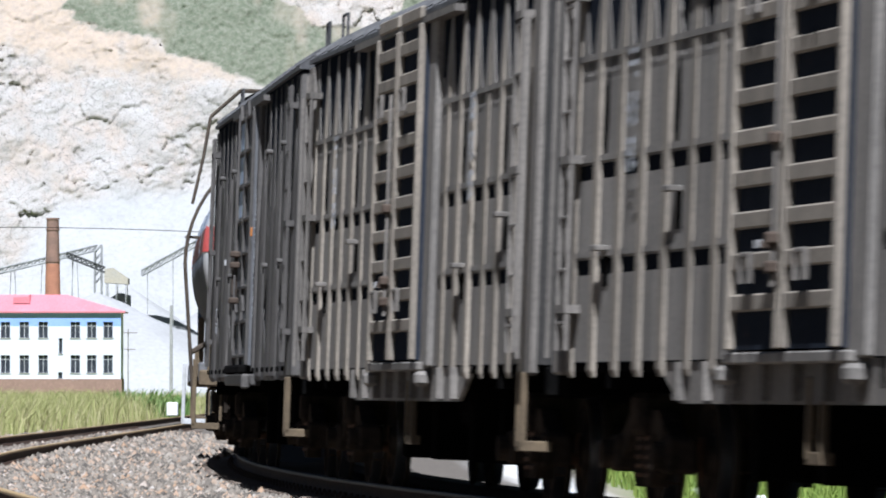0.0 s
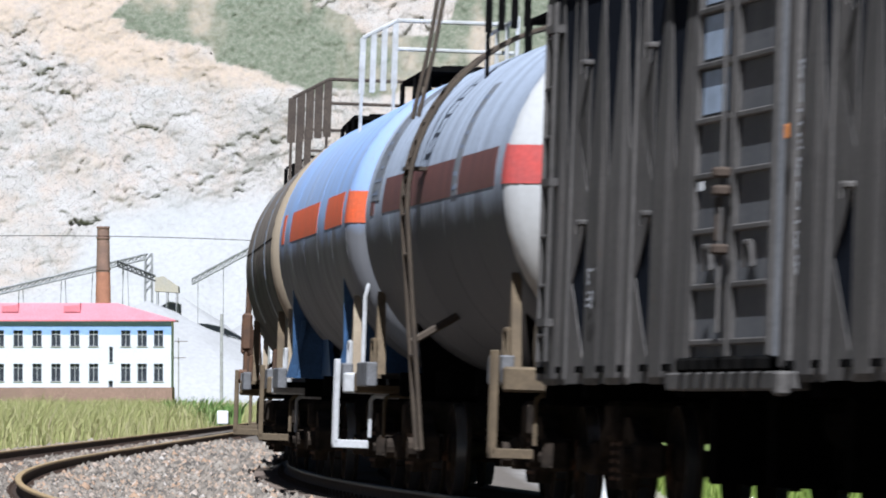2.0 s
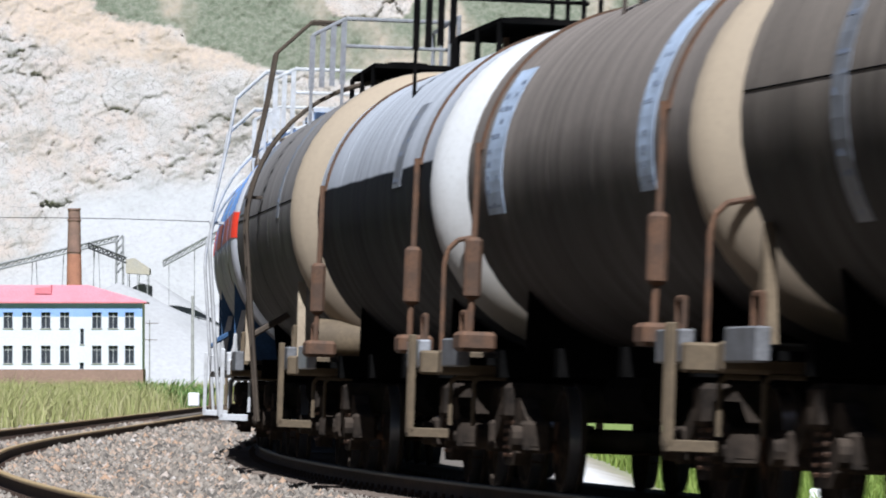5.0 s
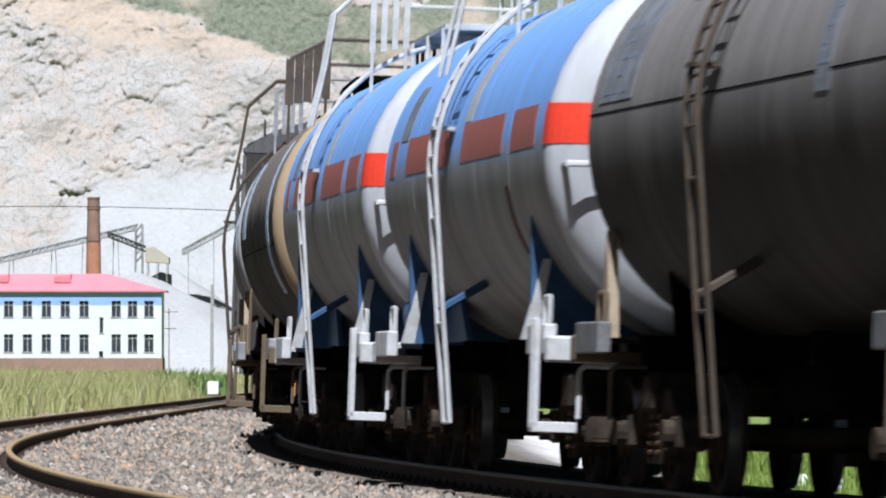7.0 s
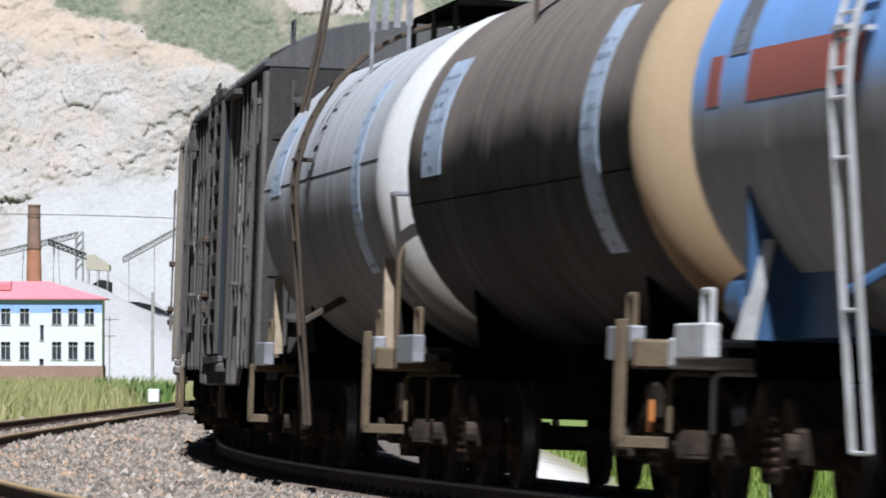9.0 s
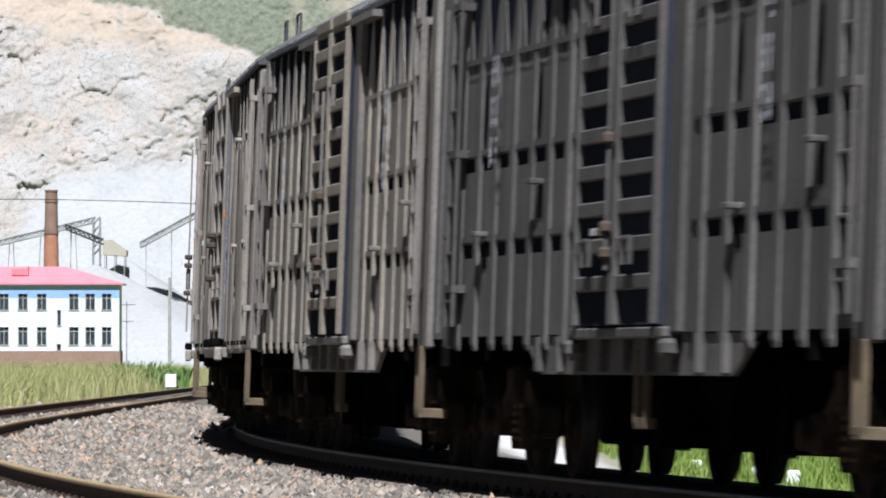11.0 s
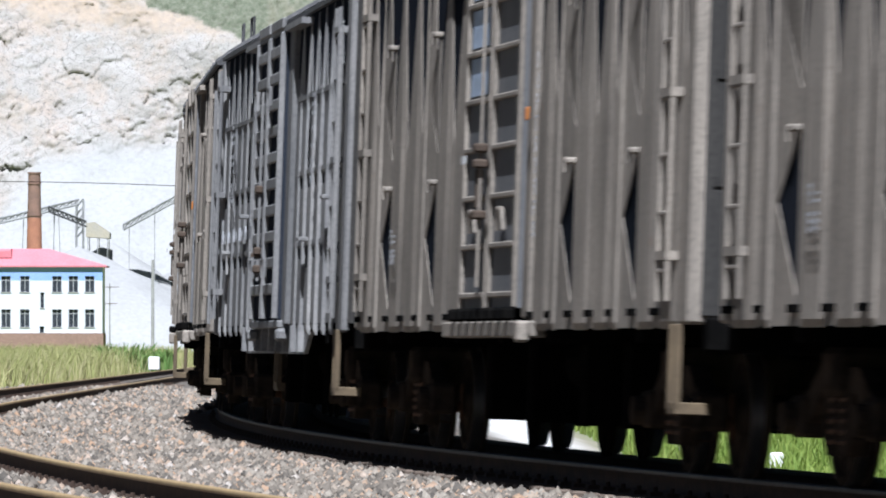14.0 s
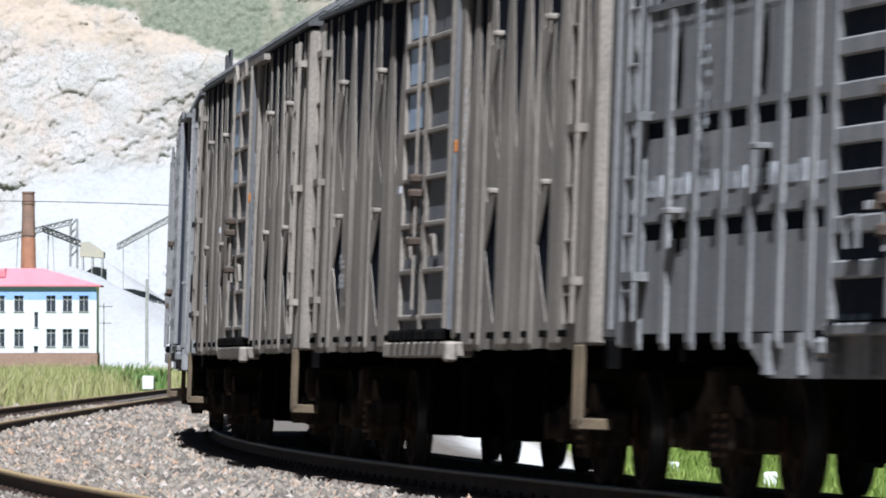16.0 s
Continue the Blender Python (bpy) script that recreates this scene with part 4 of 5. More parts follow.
def underframe(thing, pin, bracket):
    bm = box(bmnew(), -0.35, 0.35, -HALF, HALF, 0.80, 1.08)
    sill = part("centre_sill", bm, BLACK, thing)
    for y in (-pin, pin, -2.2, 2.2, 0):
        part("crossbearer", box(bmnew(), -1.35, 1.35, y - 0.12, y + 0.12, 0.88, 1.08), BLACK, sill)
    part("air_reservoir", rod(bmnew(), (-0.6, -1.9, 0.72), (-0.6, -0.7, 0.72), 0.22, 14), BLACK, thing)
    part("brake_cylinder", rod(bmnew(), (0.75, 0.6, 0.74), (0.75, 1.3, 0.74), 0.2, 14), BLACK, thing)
    # solid blocks for open rigging, sized to close the bright view under the floor
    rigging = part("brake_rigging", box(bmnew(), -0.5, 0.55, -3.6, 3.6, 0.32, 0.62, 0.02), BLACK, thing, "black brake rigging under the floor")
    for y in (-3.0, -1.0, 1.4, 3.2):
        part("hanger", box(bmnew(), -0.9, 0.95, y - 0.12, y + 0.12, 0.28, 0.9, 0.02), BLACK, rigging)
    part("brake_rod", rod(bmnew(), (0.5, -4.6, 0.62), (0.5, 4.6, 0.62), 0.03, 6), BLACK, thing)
    for sx in (-1, 1):
        part("step", step_frame(bmnew(), sx * 1.40, HALF - 0.4 if sx > 0 else 0.2 - HALF, 0.2, 1.0, 0.44, 0.2), STEP_TAN, thing, "dusty tan hanging step")
        if bracket:
            part("hanging_bracket", step_frame(bmnew(), sx * 1.34, 0.3, 0.35, 0.95, 0.44, 0.04), STEP_TAN, thing, "pale hanging bracket under the door")


def ladder_part(thing, x, y, z0, z1, wide, mat, name="ladder"):
    bm = bmnew()
    for k in (0, wide):
        rod(bm, (x, y + k, z0), (x, y + k, z1), 0.02, 6)
    z = z0 + 0.2
    while z < z1:
        rod(bm, (x, y, z), (x, y + wide, z), 0.015, 6)
        z += 0.38
    for z in (z0 + 0.3, (z0 + z1) / 2, z1 - 0.2):
        box(bm, x - 0.15, x + 0.02, y - 0.02, y + wide + 0.02, z - 0.03, z + 0.03)
    part(name, bm, mat, thing)


def lettering(thing, x, y0, z0, cols, rows, w, h, mat, label, r):
    """Worn stencil marks too small to read: plain bars."""
    bm = bmnew()
    for i in range(cols):
        for k in range(rows):
            y, z = y0 + i * w * 1.3, z0 - k * h * 1.3
            for j in range(3):
                a, b = r.uniform(0, 0.5), r.uniform(0.6, 1)
                if r.random() < 0.85:
                    zz = z + h * (0.1 + 0.35 * j)
                    box(bm, x, x + 0.004, y + a * w, y + b * w, zz, zz + h * 0.16)
            if r.random() < 0.7:
                yy = y + w * r.uniform(0.2, 0.7)
                box(bm, x, x + 0.004, yy, yy + w * 0.18, z, z + h)
    marks = part("lettering", bm, mat, thing, label)
    marks["kind"] = "stuff"
    return marks


def ribbed_boxcar(paint, panel_paint, rib_paint, seed):
    """Older boxcar: straight ribs over flat sheet, doors with shade-dark panels, fish-bellied middle."""
    r = random.Random(seed)
    th = new("boxcar")
    sheet, deep = 1.345, 0.022
    face = sheet + 0.10            # the doors hang outside the sides
    for sx, ys in ((1, (-HALF, -1.95)), (1, (1.95, HALF)), (-1, (-HALF, HALF))):
        # the outer side gets the shade-coloured backing
        side = part("side_wall", box(bmnew(), sx * (sheet - deep) - 0.03, sx * (sheet - deep) + 0.03, ys[0], ys[1], FLOOR, EAVE), SHADE_BACKING if sx > 0 else paint, th)
        if sx < 0:
            bm = bmnew()
            for i in range(14):
                y = -7.2 + i * 14.4 / 13
                hat(bm, y, 0.14, 0.26, -sheet + deep, -sheet - 0.17, FLOOR, EAVE)
            part("rib", bm, paint, side)
            continue
        mid = (ys[0] + ys[1]) / 2
        for i in range(7):
            y = ys[0] + 0.56 + i * (ys[1] - ys[0] - 1.06) / 6
            half = (ys[1] - ys[0] - 1.06) / 12
            # gaps below the bars show the dark backing
            for z0, z1 in ((FLOOR + 0.01, 1.69), (1.80, 2.37), (2.48, 3.11)):
                part("side_panel", box(bmnew(), sheet + 0.012, sheet + 0.02, y - half, y + half, z0, z1), panel_paint, side)
            part("side_panel", skin_panel(y - half, y + half, sheet + 0.012, sheet + 0.02, 3.12, EAVE - 0.05, 0.93), panel_paint, side)
            if i == 6:
                part("end_panel", box(bmnew(), sheet + 0.011, sheet + 0.018, y + half, ys[1], FLOOR + 0.01, EAVE - 0.6), panel_paint, side)
            elif i == 0:
                part("end_panel", box(bmnew(), sheet + 0.011, sheet + 0.018, ys[0], y - half, FLOOR + 0.01, EAVE - 0.6), panel_paint, side)
            part("rib", hat(bmnew(), y, 0.165, 0.185, sheet + 0.014, sheet + 0.045 + r.uniform(-0.006, 0.008), FLOOR - 0.10, EAVE - 0.04, 1.15), rib_paint, side)
        for z in (1.815, 2.495, 3.225):
            part("rail_bar", box(bmnew(), sheet + 0.018, sheet + 0.034, ys[0] + 0.2, ys[1] - 0.1, z, z + 0.045), panel_paint, side)
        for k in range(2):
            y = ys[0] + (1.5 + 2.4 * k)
            # black plates: the dark inside torn slots, and the shade below each bracket
            part("vent_slot", prism(bmnew(), [(y, 2.62), (y + 0.1, 2.5), (y + 0.16, 2.8), (y + 0.13, 3.12), (y + 0.03, 3.0)], lambda a, b, c: (c, a, b), sheet + 0.010, sheet + 0.03), BLACK, side, "black plate for the dark inside a torn slot")
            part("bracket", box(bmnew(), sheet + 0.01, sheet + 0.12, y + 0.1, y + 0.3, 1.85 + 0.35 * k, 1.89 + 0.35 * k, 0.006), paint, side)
            part("vent_hole", box(bmnew(), sheet + 0.010, sheet + 0.026, y + 0.12, y + 0.3, 1.60 + 0.35 * k, 1.85 + 0.35 * k), BLACK, side, "black plate for the shade under its bracket")
        for y in ys:
            e = 1 if y > 0 else -1
            if abs(y) > 7:
                part("corner_post", box(bmnew(), sheet - deep, sheet + 0.05, y - 0.02 if e < 0 else y - 0.34, y + 0.34 if e < 0 else y + 0.02, FLOOR - 0.08, EAVE - 0.05, 0.02), paint, th)
                ladder_part(th, sheet + 0.11, y + 0.45 if e < 0 else y - 0.8, 1.15, 3.9, 0.34, paint)
                part("handbrake_rod", rod(bmnew(), (sheet + 0.12, y - e * 0.16, 1.1), (sheet + 0.12, y - e * 0.16, 3.7), 0.022, 6), paint, th)
        lettering(side, sheet + 0.09, mid - 0.5 + r.uniform(-0.3, 0.3), 3.0, 2, 3, 0.15, 0.24, CHALK, "worn white stencil marks", r)
    # glints along the slate car are painted on as pale stripes
    if paint is GREY_BLUE:
        for i in range(7):
            y = -HALF + 0.56 + i * (HALF - 1.95 - 1.06) / 6
            part("chalk_stripe", box(bmnew(), sheet + 0.076, sheet + 0.094, y - 0.08, y + 0.08, 1.97, 2.11), CHALK, th, "pale stripe painted as a glint on a rib")
            part("chalk_stripe", box(bmnew(), sheet + 0.016, sheet + 0.026, y + 0.11, y + 0.38, 1.98, 2.09), CHALK, th, "pale stripe painted as a glint on the sheet")
    # doorway: plain jambs, two leaves of flat panels between deep bars, panel shade in the paint
    for y0, y1 in ((-1.95, -1.5), (1.5, 1.95)):
        part("door_jamb", box(bmnew(), sheet - 0.12, face - 0.03, y0, y1, FLOOR, EAVE - 0.05, 0.015), panel_paint, th)
    for sy in (-1, 1):
        a, b = (0.02, 1.5) if sy > 0 else (-1.5, -0.02)
        door = part("door", box(bmnew(), face - 0.05, face + 0.005, a, b, FLOOR + 0.06, EAVE - 0.1), DOOR_SHADE, th, "sliding door leaf with shade-dark panels")
        for y in (a, b - 0.09):
            part("stile", box(bmnew(), face + 0.005, face + 0.062, y, y + 0.085, FLOOR + 0.06, EAVE - 0.12, 0.008), rib_paint, door)
        for k in range(11):
            z = FLOOR + 0.30 + k * 0.262
            part("bar", box(bmnew(), face + 0.005, face + 0.05, a + 0.085, b - 0.085, z, z + 0.11, 0.012), rib_paint, door)
        cy = (a + b) / 2
        for z in (1.62, 3.32):
            bm = tube(bmnew(), [(face + 0.10, cy - 0.13, z - 0.09), (face + 0.10, cy - 0.13, z + 0.09), (face + 0.10, cy + 0.13, z + 0.09), (face + 0.10, cy + 0.13, z - 0.09)], 0.02, 6)
            part("handle", bm, paint, door)
    part("latch_rod", rod(bmnew(), (face + 0.10, 0, 1.5), (face + 0.10, 0, 3.4), 0.016, 6), paint, th)
    for z in (1.62, 1.80, 2.42):
        part("door_latch", box(bmnew(), face + 0.07, face + 0.15, -0.05, 0.05, z - 0.04, z + 0.04, 0.015), LATCH, th, "rusty door latch")
    part("latch_bar", box(bmnew(), face + 0.08, face + 0.17, -0.24, 0.02, 1.74, 1.78), LATCH, th)
    part("seal_tag", box(bmnew(), face + 0.16, face + 0.175, -0.2, -0.06, 1.74, 1.79), WHITE, th)
    part("door_rail", box(bmnew(), sheet - 0.02, face + 0.03, -3.4, 3.4, EAVE - 0.12, EAVE - 0.06), paint, th)
    part("door_sill", box(bmnew(), face - 0.12, face + 0.02, -1.7, 1.7, FLOOR - 0.03, FLOOR + 0.045, 0.012), panel_paint, th)
    for y in (-1.75, 1.75):
        part("door_stop", box(bmnew(), face - 0.08, face + 0.04, y - 0.12, y + 0.12, FLOOR - 0.16, FLOOR - 0.035, 0.03), panel_paint, th)
    belly = [(-4.3, FLOOR), (4.3, FLOOR), (3.5, FLOOR - 0.28), (-3.5, FLOOR - 0.28)]
    for sx in (-1, 1):
        skirt = part("side_sill", prism(bmnew(), belly, lambda a, b, c: (c, a, b), sx * 1.31, sx * 1.35), paint, th)
        for i in range(9):
            y = -3.4 + i * 0.85
            part("stiffener", box(bmnew(), min(sx * 1.35, sx * 1.41), max(sx * 1.35, sx * 1.41), y - 0.05, y + 0.05, FLOOR - 0.26, FLOOR - 0.005), paint, skirt)
    boxcar_rest(th, paint, sheet, 1.395, True)
    return th


def boxcar_rest(th, paint, sheet, over, bracket):
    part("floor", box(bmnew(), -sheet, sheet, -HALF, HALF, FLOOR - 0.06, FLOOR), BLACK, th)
    for e in (-1, 1):
        end = part("end_wall", box(bmnew(), -sheet, sheet, e * HALF - 0.04, e * HALF + 0.04, FLOOR, EAVE + 0.1), END_DARK, th)
        for z in (1.9, 2.6, 3.3):
            part("end_rib", box(bmnew(), -sheet + 0.05, sheet - 0.05, e * HALF + (0.04 if e > 0 else -0.055), e * HALF + (0.055 if e > 0 else -0.04), z, z + 0.06), END_DARK, end)
        prism_bm = prism(bmnew(), [(-sheet, EAVE + 0.1), (sheet, EAVE + 0.1), (sheet * 0.6, EAVE + 0.36), (0, EAVE + 0.43), (-sheet * 0.6, EAVE + 0.36)],
                         lambda a, b, c: (a, c, b), e * HALF - 0.03, e * HALF + 0.03)
        part("gable", prism_bm, END_DARK, th)
        part("end_beam", box(bmnew(), -1.28, 1.28, e * HALF - 0.1 + (0.1 if e > 0 else -0.1), e * HALF + 0.1 + (0.1 if e > 0 else -0.1), 0.82, 1.05, 0.02), BLACK, th)
        ladder_part(th, 1.1, e * (HALF + 0.12), 1.2, 3.9, 0.02, paint, "end_ladder")
        coupler_mesh(th, e, 8.2)
    lettering_end(th)
    roof_part(th, ROOF_GREY, over)
    underframe(th, 5.85, bracket)
    put_bogies(th, 5.85)


def lettering_end(th):
    r = random.Random(9)
    bm = bmnew()
    for i in range(6):
        for k in range(2):
            x, z = 0.35 + i * 0.13, 2.05 - k * 0.22
            box(bm, x, x + 0.09, HALF + 0.041, HALF + 0.046, z, z + r.uniform(0.09, 0.14))
    part("lettering", bm, CHALK, th, "worn white stencil marks on the end")


def corrugated_boxcar(paint, seed):
    """Newer boxcar: broad pressed corrugations, narrow doors of shallow panels, small hooks down the side."""
    r = random.Random(seed)
    th = new("boxcar")
    sheet, deep = 1.30, -0.043
    face = sheet + 0.14            # the doors hang outside the sides
    for sx, ys in ((1, (-HALF, -1.35)), (1, (1.35, HALF)), (-1, (-HALF, HALF))):
        # outer backing painted with the shade of eave wedges and pockets
        side = part("side_wall", box(bmnew(), sx * (sheet - deep) - 0.03, sx * (sheet - deep) + 0.03, ys[0], ys[1], FLOOR, EAVE), SHADE_BACKING if sx > 0 else paint, th)
        if sx < 0:
            bm = bmnew()
            for i in range(20):
                hat(bm, -7.2 + i * 14.4 / 19, 0.28, 0.5, -sheet, -sheet - 0.13, FLOOR, EAVE)
            part("corrugation", bm, paint, side)
            continue
        n = 7
        pitch = (ys[1] - ys[0] - 0.5) / n
        for i in range(n):
            y = ys[0] + 0.25 + (i + 0.5) * pitch
            pocket = i in (1, 4)
            cuts = [(2.16, 1.0, 0.55), (3.36, 0.95, 0.55)] if pocket else ()
            part("side_panel", skin_panel(y - pitch / 2, y + pitch / 2, sheet + 0.078, sheet + 0.085, FLOOR - 0.08, EAVE - 0.05, 1.55, cuts), paint, side)
            part("corrugation", hat(bmnew(), y - (0.30 if pocket else 0.0), 0.14 if pocket else 0.40, 0.2 if pocket else 0.62, sheet + 0.083, sheet + 0.106 + r.uniform(-0.005, 0.005), FLOOR - 0.09, EAVE - 0.05, 1.6), paint, side)
            if pocket:
                for z in (2.16, 3.36):
                    yy = y + pitch * 0.5
                    bm = box(bmnew(), sheet + 0.05, sheet + 0.145, yy - 0.13, yy + 0.02, z, z + 0.045, 0.012)
                    rod(bm, (sheet + 0.135, yy - 0.12, z + 0.05), (sheet + 0.135, yy - 0.12, z - 0.06), 0.018, 6)
                    part("hook", bm, paint, side, "small bent lashing hook")
            part("foot_lug", box(bmnew(), sheet + 0.08, sheet + 0.12, y - pitch * 0.5 - 0.1, y - pitch * 0.5 + 0.1, FLOOR + 0.0, FLOOR + 0.05), BLACK, side)
        for y in ys:
            e = 1 if y > 0 else -1
            if abs(y) > 7:
                part("corner_post", box(bmnew(), sheet - 0.1, sheet + 0.09, y - 0.02 if e < 0 else y - 0.30, y + 0.30 if e < 0 else y + 0.02, FLOOR - 0.06, EAVE - 0.05, 0.02), paint, th)
                ladder_part(th, sheet + 0.15, y + 0.4 if e < 0 else y - 0.74, 1.15, 3.9, 0.34, paint)
        if ys[0] > 0:
            lettering(side, sheet + 0.155, ys[0] + 0.55, 2.9, 1, 9, 0.13, 0.12, CHALK, "worn white stencil number, unreadable", r)
        else:
            lettering(side, sheet + 0.155, ys[0] + 2.4, 1.7, 2, 2, 0.13, 0.13, CHALK, "worn white stencil marks", r)
    for y0, y1 in ((-1.62, -1.34), (1.34, 1.62)):
        part("door_jamb", box(bmnew(), sheet - 0.1, face - 0.02, y0, y1, FLOOR, EAVE - 0.05, 0.015), paint, th)
    for sy in (-1, 1):
        a, b = (0.02, 1.33) if sy > 0 else (-1.33, -0.02)
        door = part("door", box(bmnew(), face - 0.04, face + 0.01, a, b, FLOOR + 0.08, EAVE - 0.1), DOOR_PALE, th, "weathered sliding door leaf with shallow panels")
        for y in (a, b - 0.1):
            part("stile", box(bmnew(), face + 0.01, face + 0.045, y, y + 0.09, FLOOR + 0.08, EAVE - 0.12, 0.008), paint, door)
        for k in range(8):
            z = FLOOR + 0.16 + k * 0.375
            part("bar", box(bmnew(), face + 0.01, face + 0.05, a + 0.09, b - 0.09, z, z + 0.045, 0.01), paint, door)
        for k in (1, 7):
            z, cy = FLOOR + 0.38 + k * 0.375 - (0.12 if k == 7 else 0), (a + b) / 2
            bm = tube(bmnew(), [(face + 0.05, cy - 0.14, z - 0.09), (face + 0.06, cy - 0.1, z + 0.07), (face + 0.06, cy + 0.1, z + 0.07), (face + 0.05, cy + 0.14, z - 0.09)], 0.02, 6)
            part("handle", bm, paint, door)
        if sy < 0:
            for k in (4, 5, 6):
                z = FLOOR + 0.23 + k * 0.375
                part("stencil_plate", box(bmnew(), face + 0.005, face + 0.024, a + 0.2, b - 0.3, z + 0.0, z + 0.29), PLATE, door, "pale blue stencil plate, unreadable")
    part("latch_rod", rod(bmnew(), (face + 0.11, 0, 1.3), (face + 0.11, 0, 3.9), 0.014, 6), paint, th)
    for z in (1.85, 2.24, 2.36):
        part("door_latch", box(bmnew(), face + 0.06, face + 0.17, -0.07, 0.07, z - 0.035, z + 0.035, 0.015), LATCH, th, "rusty door latch")
    part("latch_bar", box(bmnew(), face + 0.08, face + 0.14, -0.07, -0.02, 1.9, 2.2, 0.01), LATCH, th)
    part("seal_tag", box(bmnew(), face + 0.2, face + 0.215, -0.3, -0.15, 2.24, 2.30), WHITE, th)
    part("inspection_tag", box(bmnew(), face + 0.03, face + 0.05, 1.63, 1.72, 2.52, 2.62, 0.009), SIGNAL, th, "small orange inspection tag")
    part("door_rail", box(bmnew(), sheet - 0.02, face + 0.03, -2.9, 2.9, EAVE - 0.12, EAVE - 0.06), paint, th)
    sill = part("door_sill", box(bmnew(), face - 0.12, face + 0.075, -1.9, 1.9, FLOOR - 0.14, FLOOR - 0.02, 0.012), paint, th)
    for k in range(8):
        y = -1.3 + k * 0.37
        part("door_roller", box(bmnew(), face + 0.02, face + 0.12, y - 0.05, y + 0.05, FLOOR - 0.02, FLOOR + 0.08, 0.02), BLACK, sill)
    part("door_stop", box(bmnew(), face + 0.02, face + 0.11, 1.8, 1.98, FLOOR - 0.18, FLOOR - 0.02, 0.02), paint, th)
    boxcar_rest(th, paint, sheet, 1.415, False)
    return th


# ---- tank wagons ----
SIZE = dict(r=1.52, axis=2.72, half=5.05, dome=0.5)     # of the barrel being built


def hoop(bm, y0, y1, a0, a1, r, seg=24):
    """A curved strip on the barrel from y0 to y1, between two angles up from the outer side."""
    rows = []
    for i in range(seg + 1):
        a = radians(a0 + (a1 - a0) * i / seg)
        rows.append([bm.verts.new((rr * math.cos(a), y, SIZE["axis"] + rr * math.sin(a))) for rr, y in ((r, y0), (r, y1), (r - 0.03, y1), (r - 0.03, y0))])
    for a, b in zip(rows, rows[1:]):
        for k in range(4):
            bm.faces.new((a[k], a[(k + 1) % 4], b[(k + 1) % 4], b[k]))
    bm.faces.new(rows[0])
    bm.faces.new(rows[-1][::-1])
    bmesh.ops.recalc_face_normals(bm, faces=bm.faces[:])
    return bm


def dome_r(f):
    """Distance from the axis of the dished end at the fraction f of its depth."""
    return SIZE["r"] * (1 - f ** 2.4) ** (1 / 2.2)


def dome(bm, end, a0=0, a1=360, seg=48, grow=0.0, f1=1.0):
    rows = []
    full = a1 - a0 >= 360
    for i in range(11):
        f = f1 * math.sin(i / 10 * math.pi / 2)
        r = max(dome_r(min(f, 0.9999)), 0.0) + grow
        rows.append([bm.verts.new((r * math.cos(radians(a0 + (a1 - a0) * k / seg)), end * (SIZE["half"] + f * SIZE["dome"] + grow * f), SIZE["axis"] + r * math.sin(radians(a0 + (a1 - a0) * k / seg))))
                     for k in range(seg if full else seg + 1)])
    n = len(rows[0])
    for a, b in zip(rows, rows[1:]):
        for k in range(n if full else n - 1):
            bm.faces.new((a[k], a[(k + 1) % n], b[(k + 1) % n], b[k]))
    bmesh.ops.recalc_face_normals(bm, faces=bm.faces[:])
    return bm


def end_strip(bm, z0, z1):
    """A level strip of paint round the outer half of the front dished end."""
    rows = []
    for i in range(15):
        f = 0.97 * math.sin(i / 14 * math.pi / 2)
        rr = dome_r(f) + 0.006
        row = []
        for k in range(5):
            z = z0 + (z1 - z0) * k / 4
            row.append(bm.verts.new((math.sqrt(max(rr * rr - (z - SIZE["axis"]) ** 2, 0.0)), SIZE["half"] + f * SIZE["dome"] + 0.006 * f, z)))
        rows.append(row)
    for a, b in zip(rows, rows[1:]):
        for k in range(4):
            bm.faces.new((a[k], a[k + 1], b[k + 1], b[k]))
    bmesh.ops.recalc_face_normals(bm, faces=bm.faces[:])
    return bm


def tank_ladder(th, ly, lm, wx, zr):
    """A curved ladder up the flank, with hoops over the walkway."""
    lad = []
    for k in range(15):
        a = radians(-8 + 92 * k / 14)
        lad.append(((SIZE["r"] + 0.15) * math.cos(a), (SIZE["r"] + 0.15) * math.sin(a) + SIZE["axis"]))
    pts = [(1.45, 0.42), (1.54, 1.35)] + lad
    ladder = bmnew()
    for k in (0, 0.4):
        tube(ladder, [(x, ly + k, z) for x, z in pts], 0.022, 6)
    part("ladder", ladder, lm, th, "curved ladder over the barrel")
    for i in range(19):
        f = i / 18 * (len(pts) - 1.001)
        j = int(f)
        x, z = (pts[j][q] + (pts[j + 1][q] - pts[j][q]) * (f - j) for q in (0, 1))
        part("rung", rod(bmnew(), (x, ly, z), (x, ly + 0.4, z), 0.014, 6), lm, th)
    part("ladder_stay", rod(bmnew(), (1.54, ly + 0.15, 1.36), (1.12, ly + 0.15, 1.62), 0.035, 6), BLUE if lm is WHITE else lm, th)
    part("ladder_bracket", box(bmnew(), 1.48, 1.66, ly - 0.02, ly + 0.32, SIZE["axis"] + 0.29, SIZE["axis"] + 0.32), lm, th)
    for k in (-0.05, 0.41):
        bm = tube(bmnew(), [(1.58, ly + k, SIZE["axis"] + 0.75), (1.46, ly + k, SIZE["axis"] + 1.35), (1.38, ly + k, zr + 0.2), (1.0, ly + k, zr + 0.56), (0.66, ly + k, zr + 0.56)], 0.02, 6)
        part("ladder_hoop", bm, lm, th)


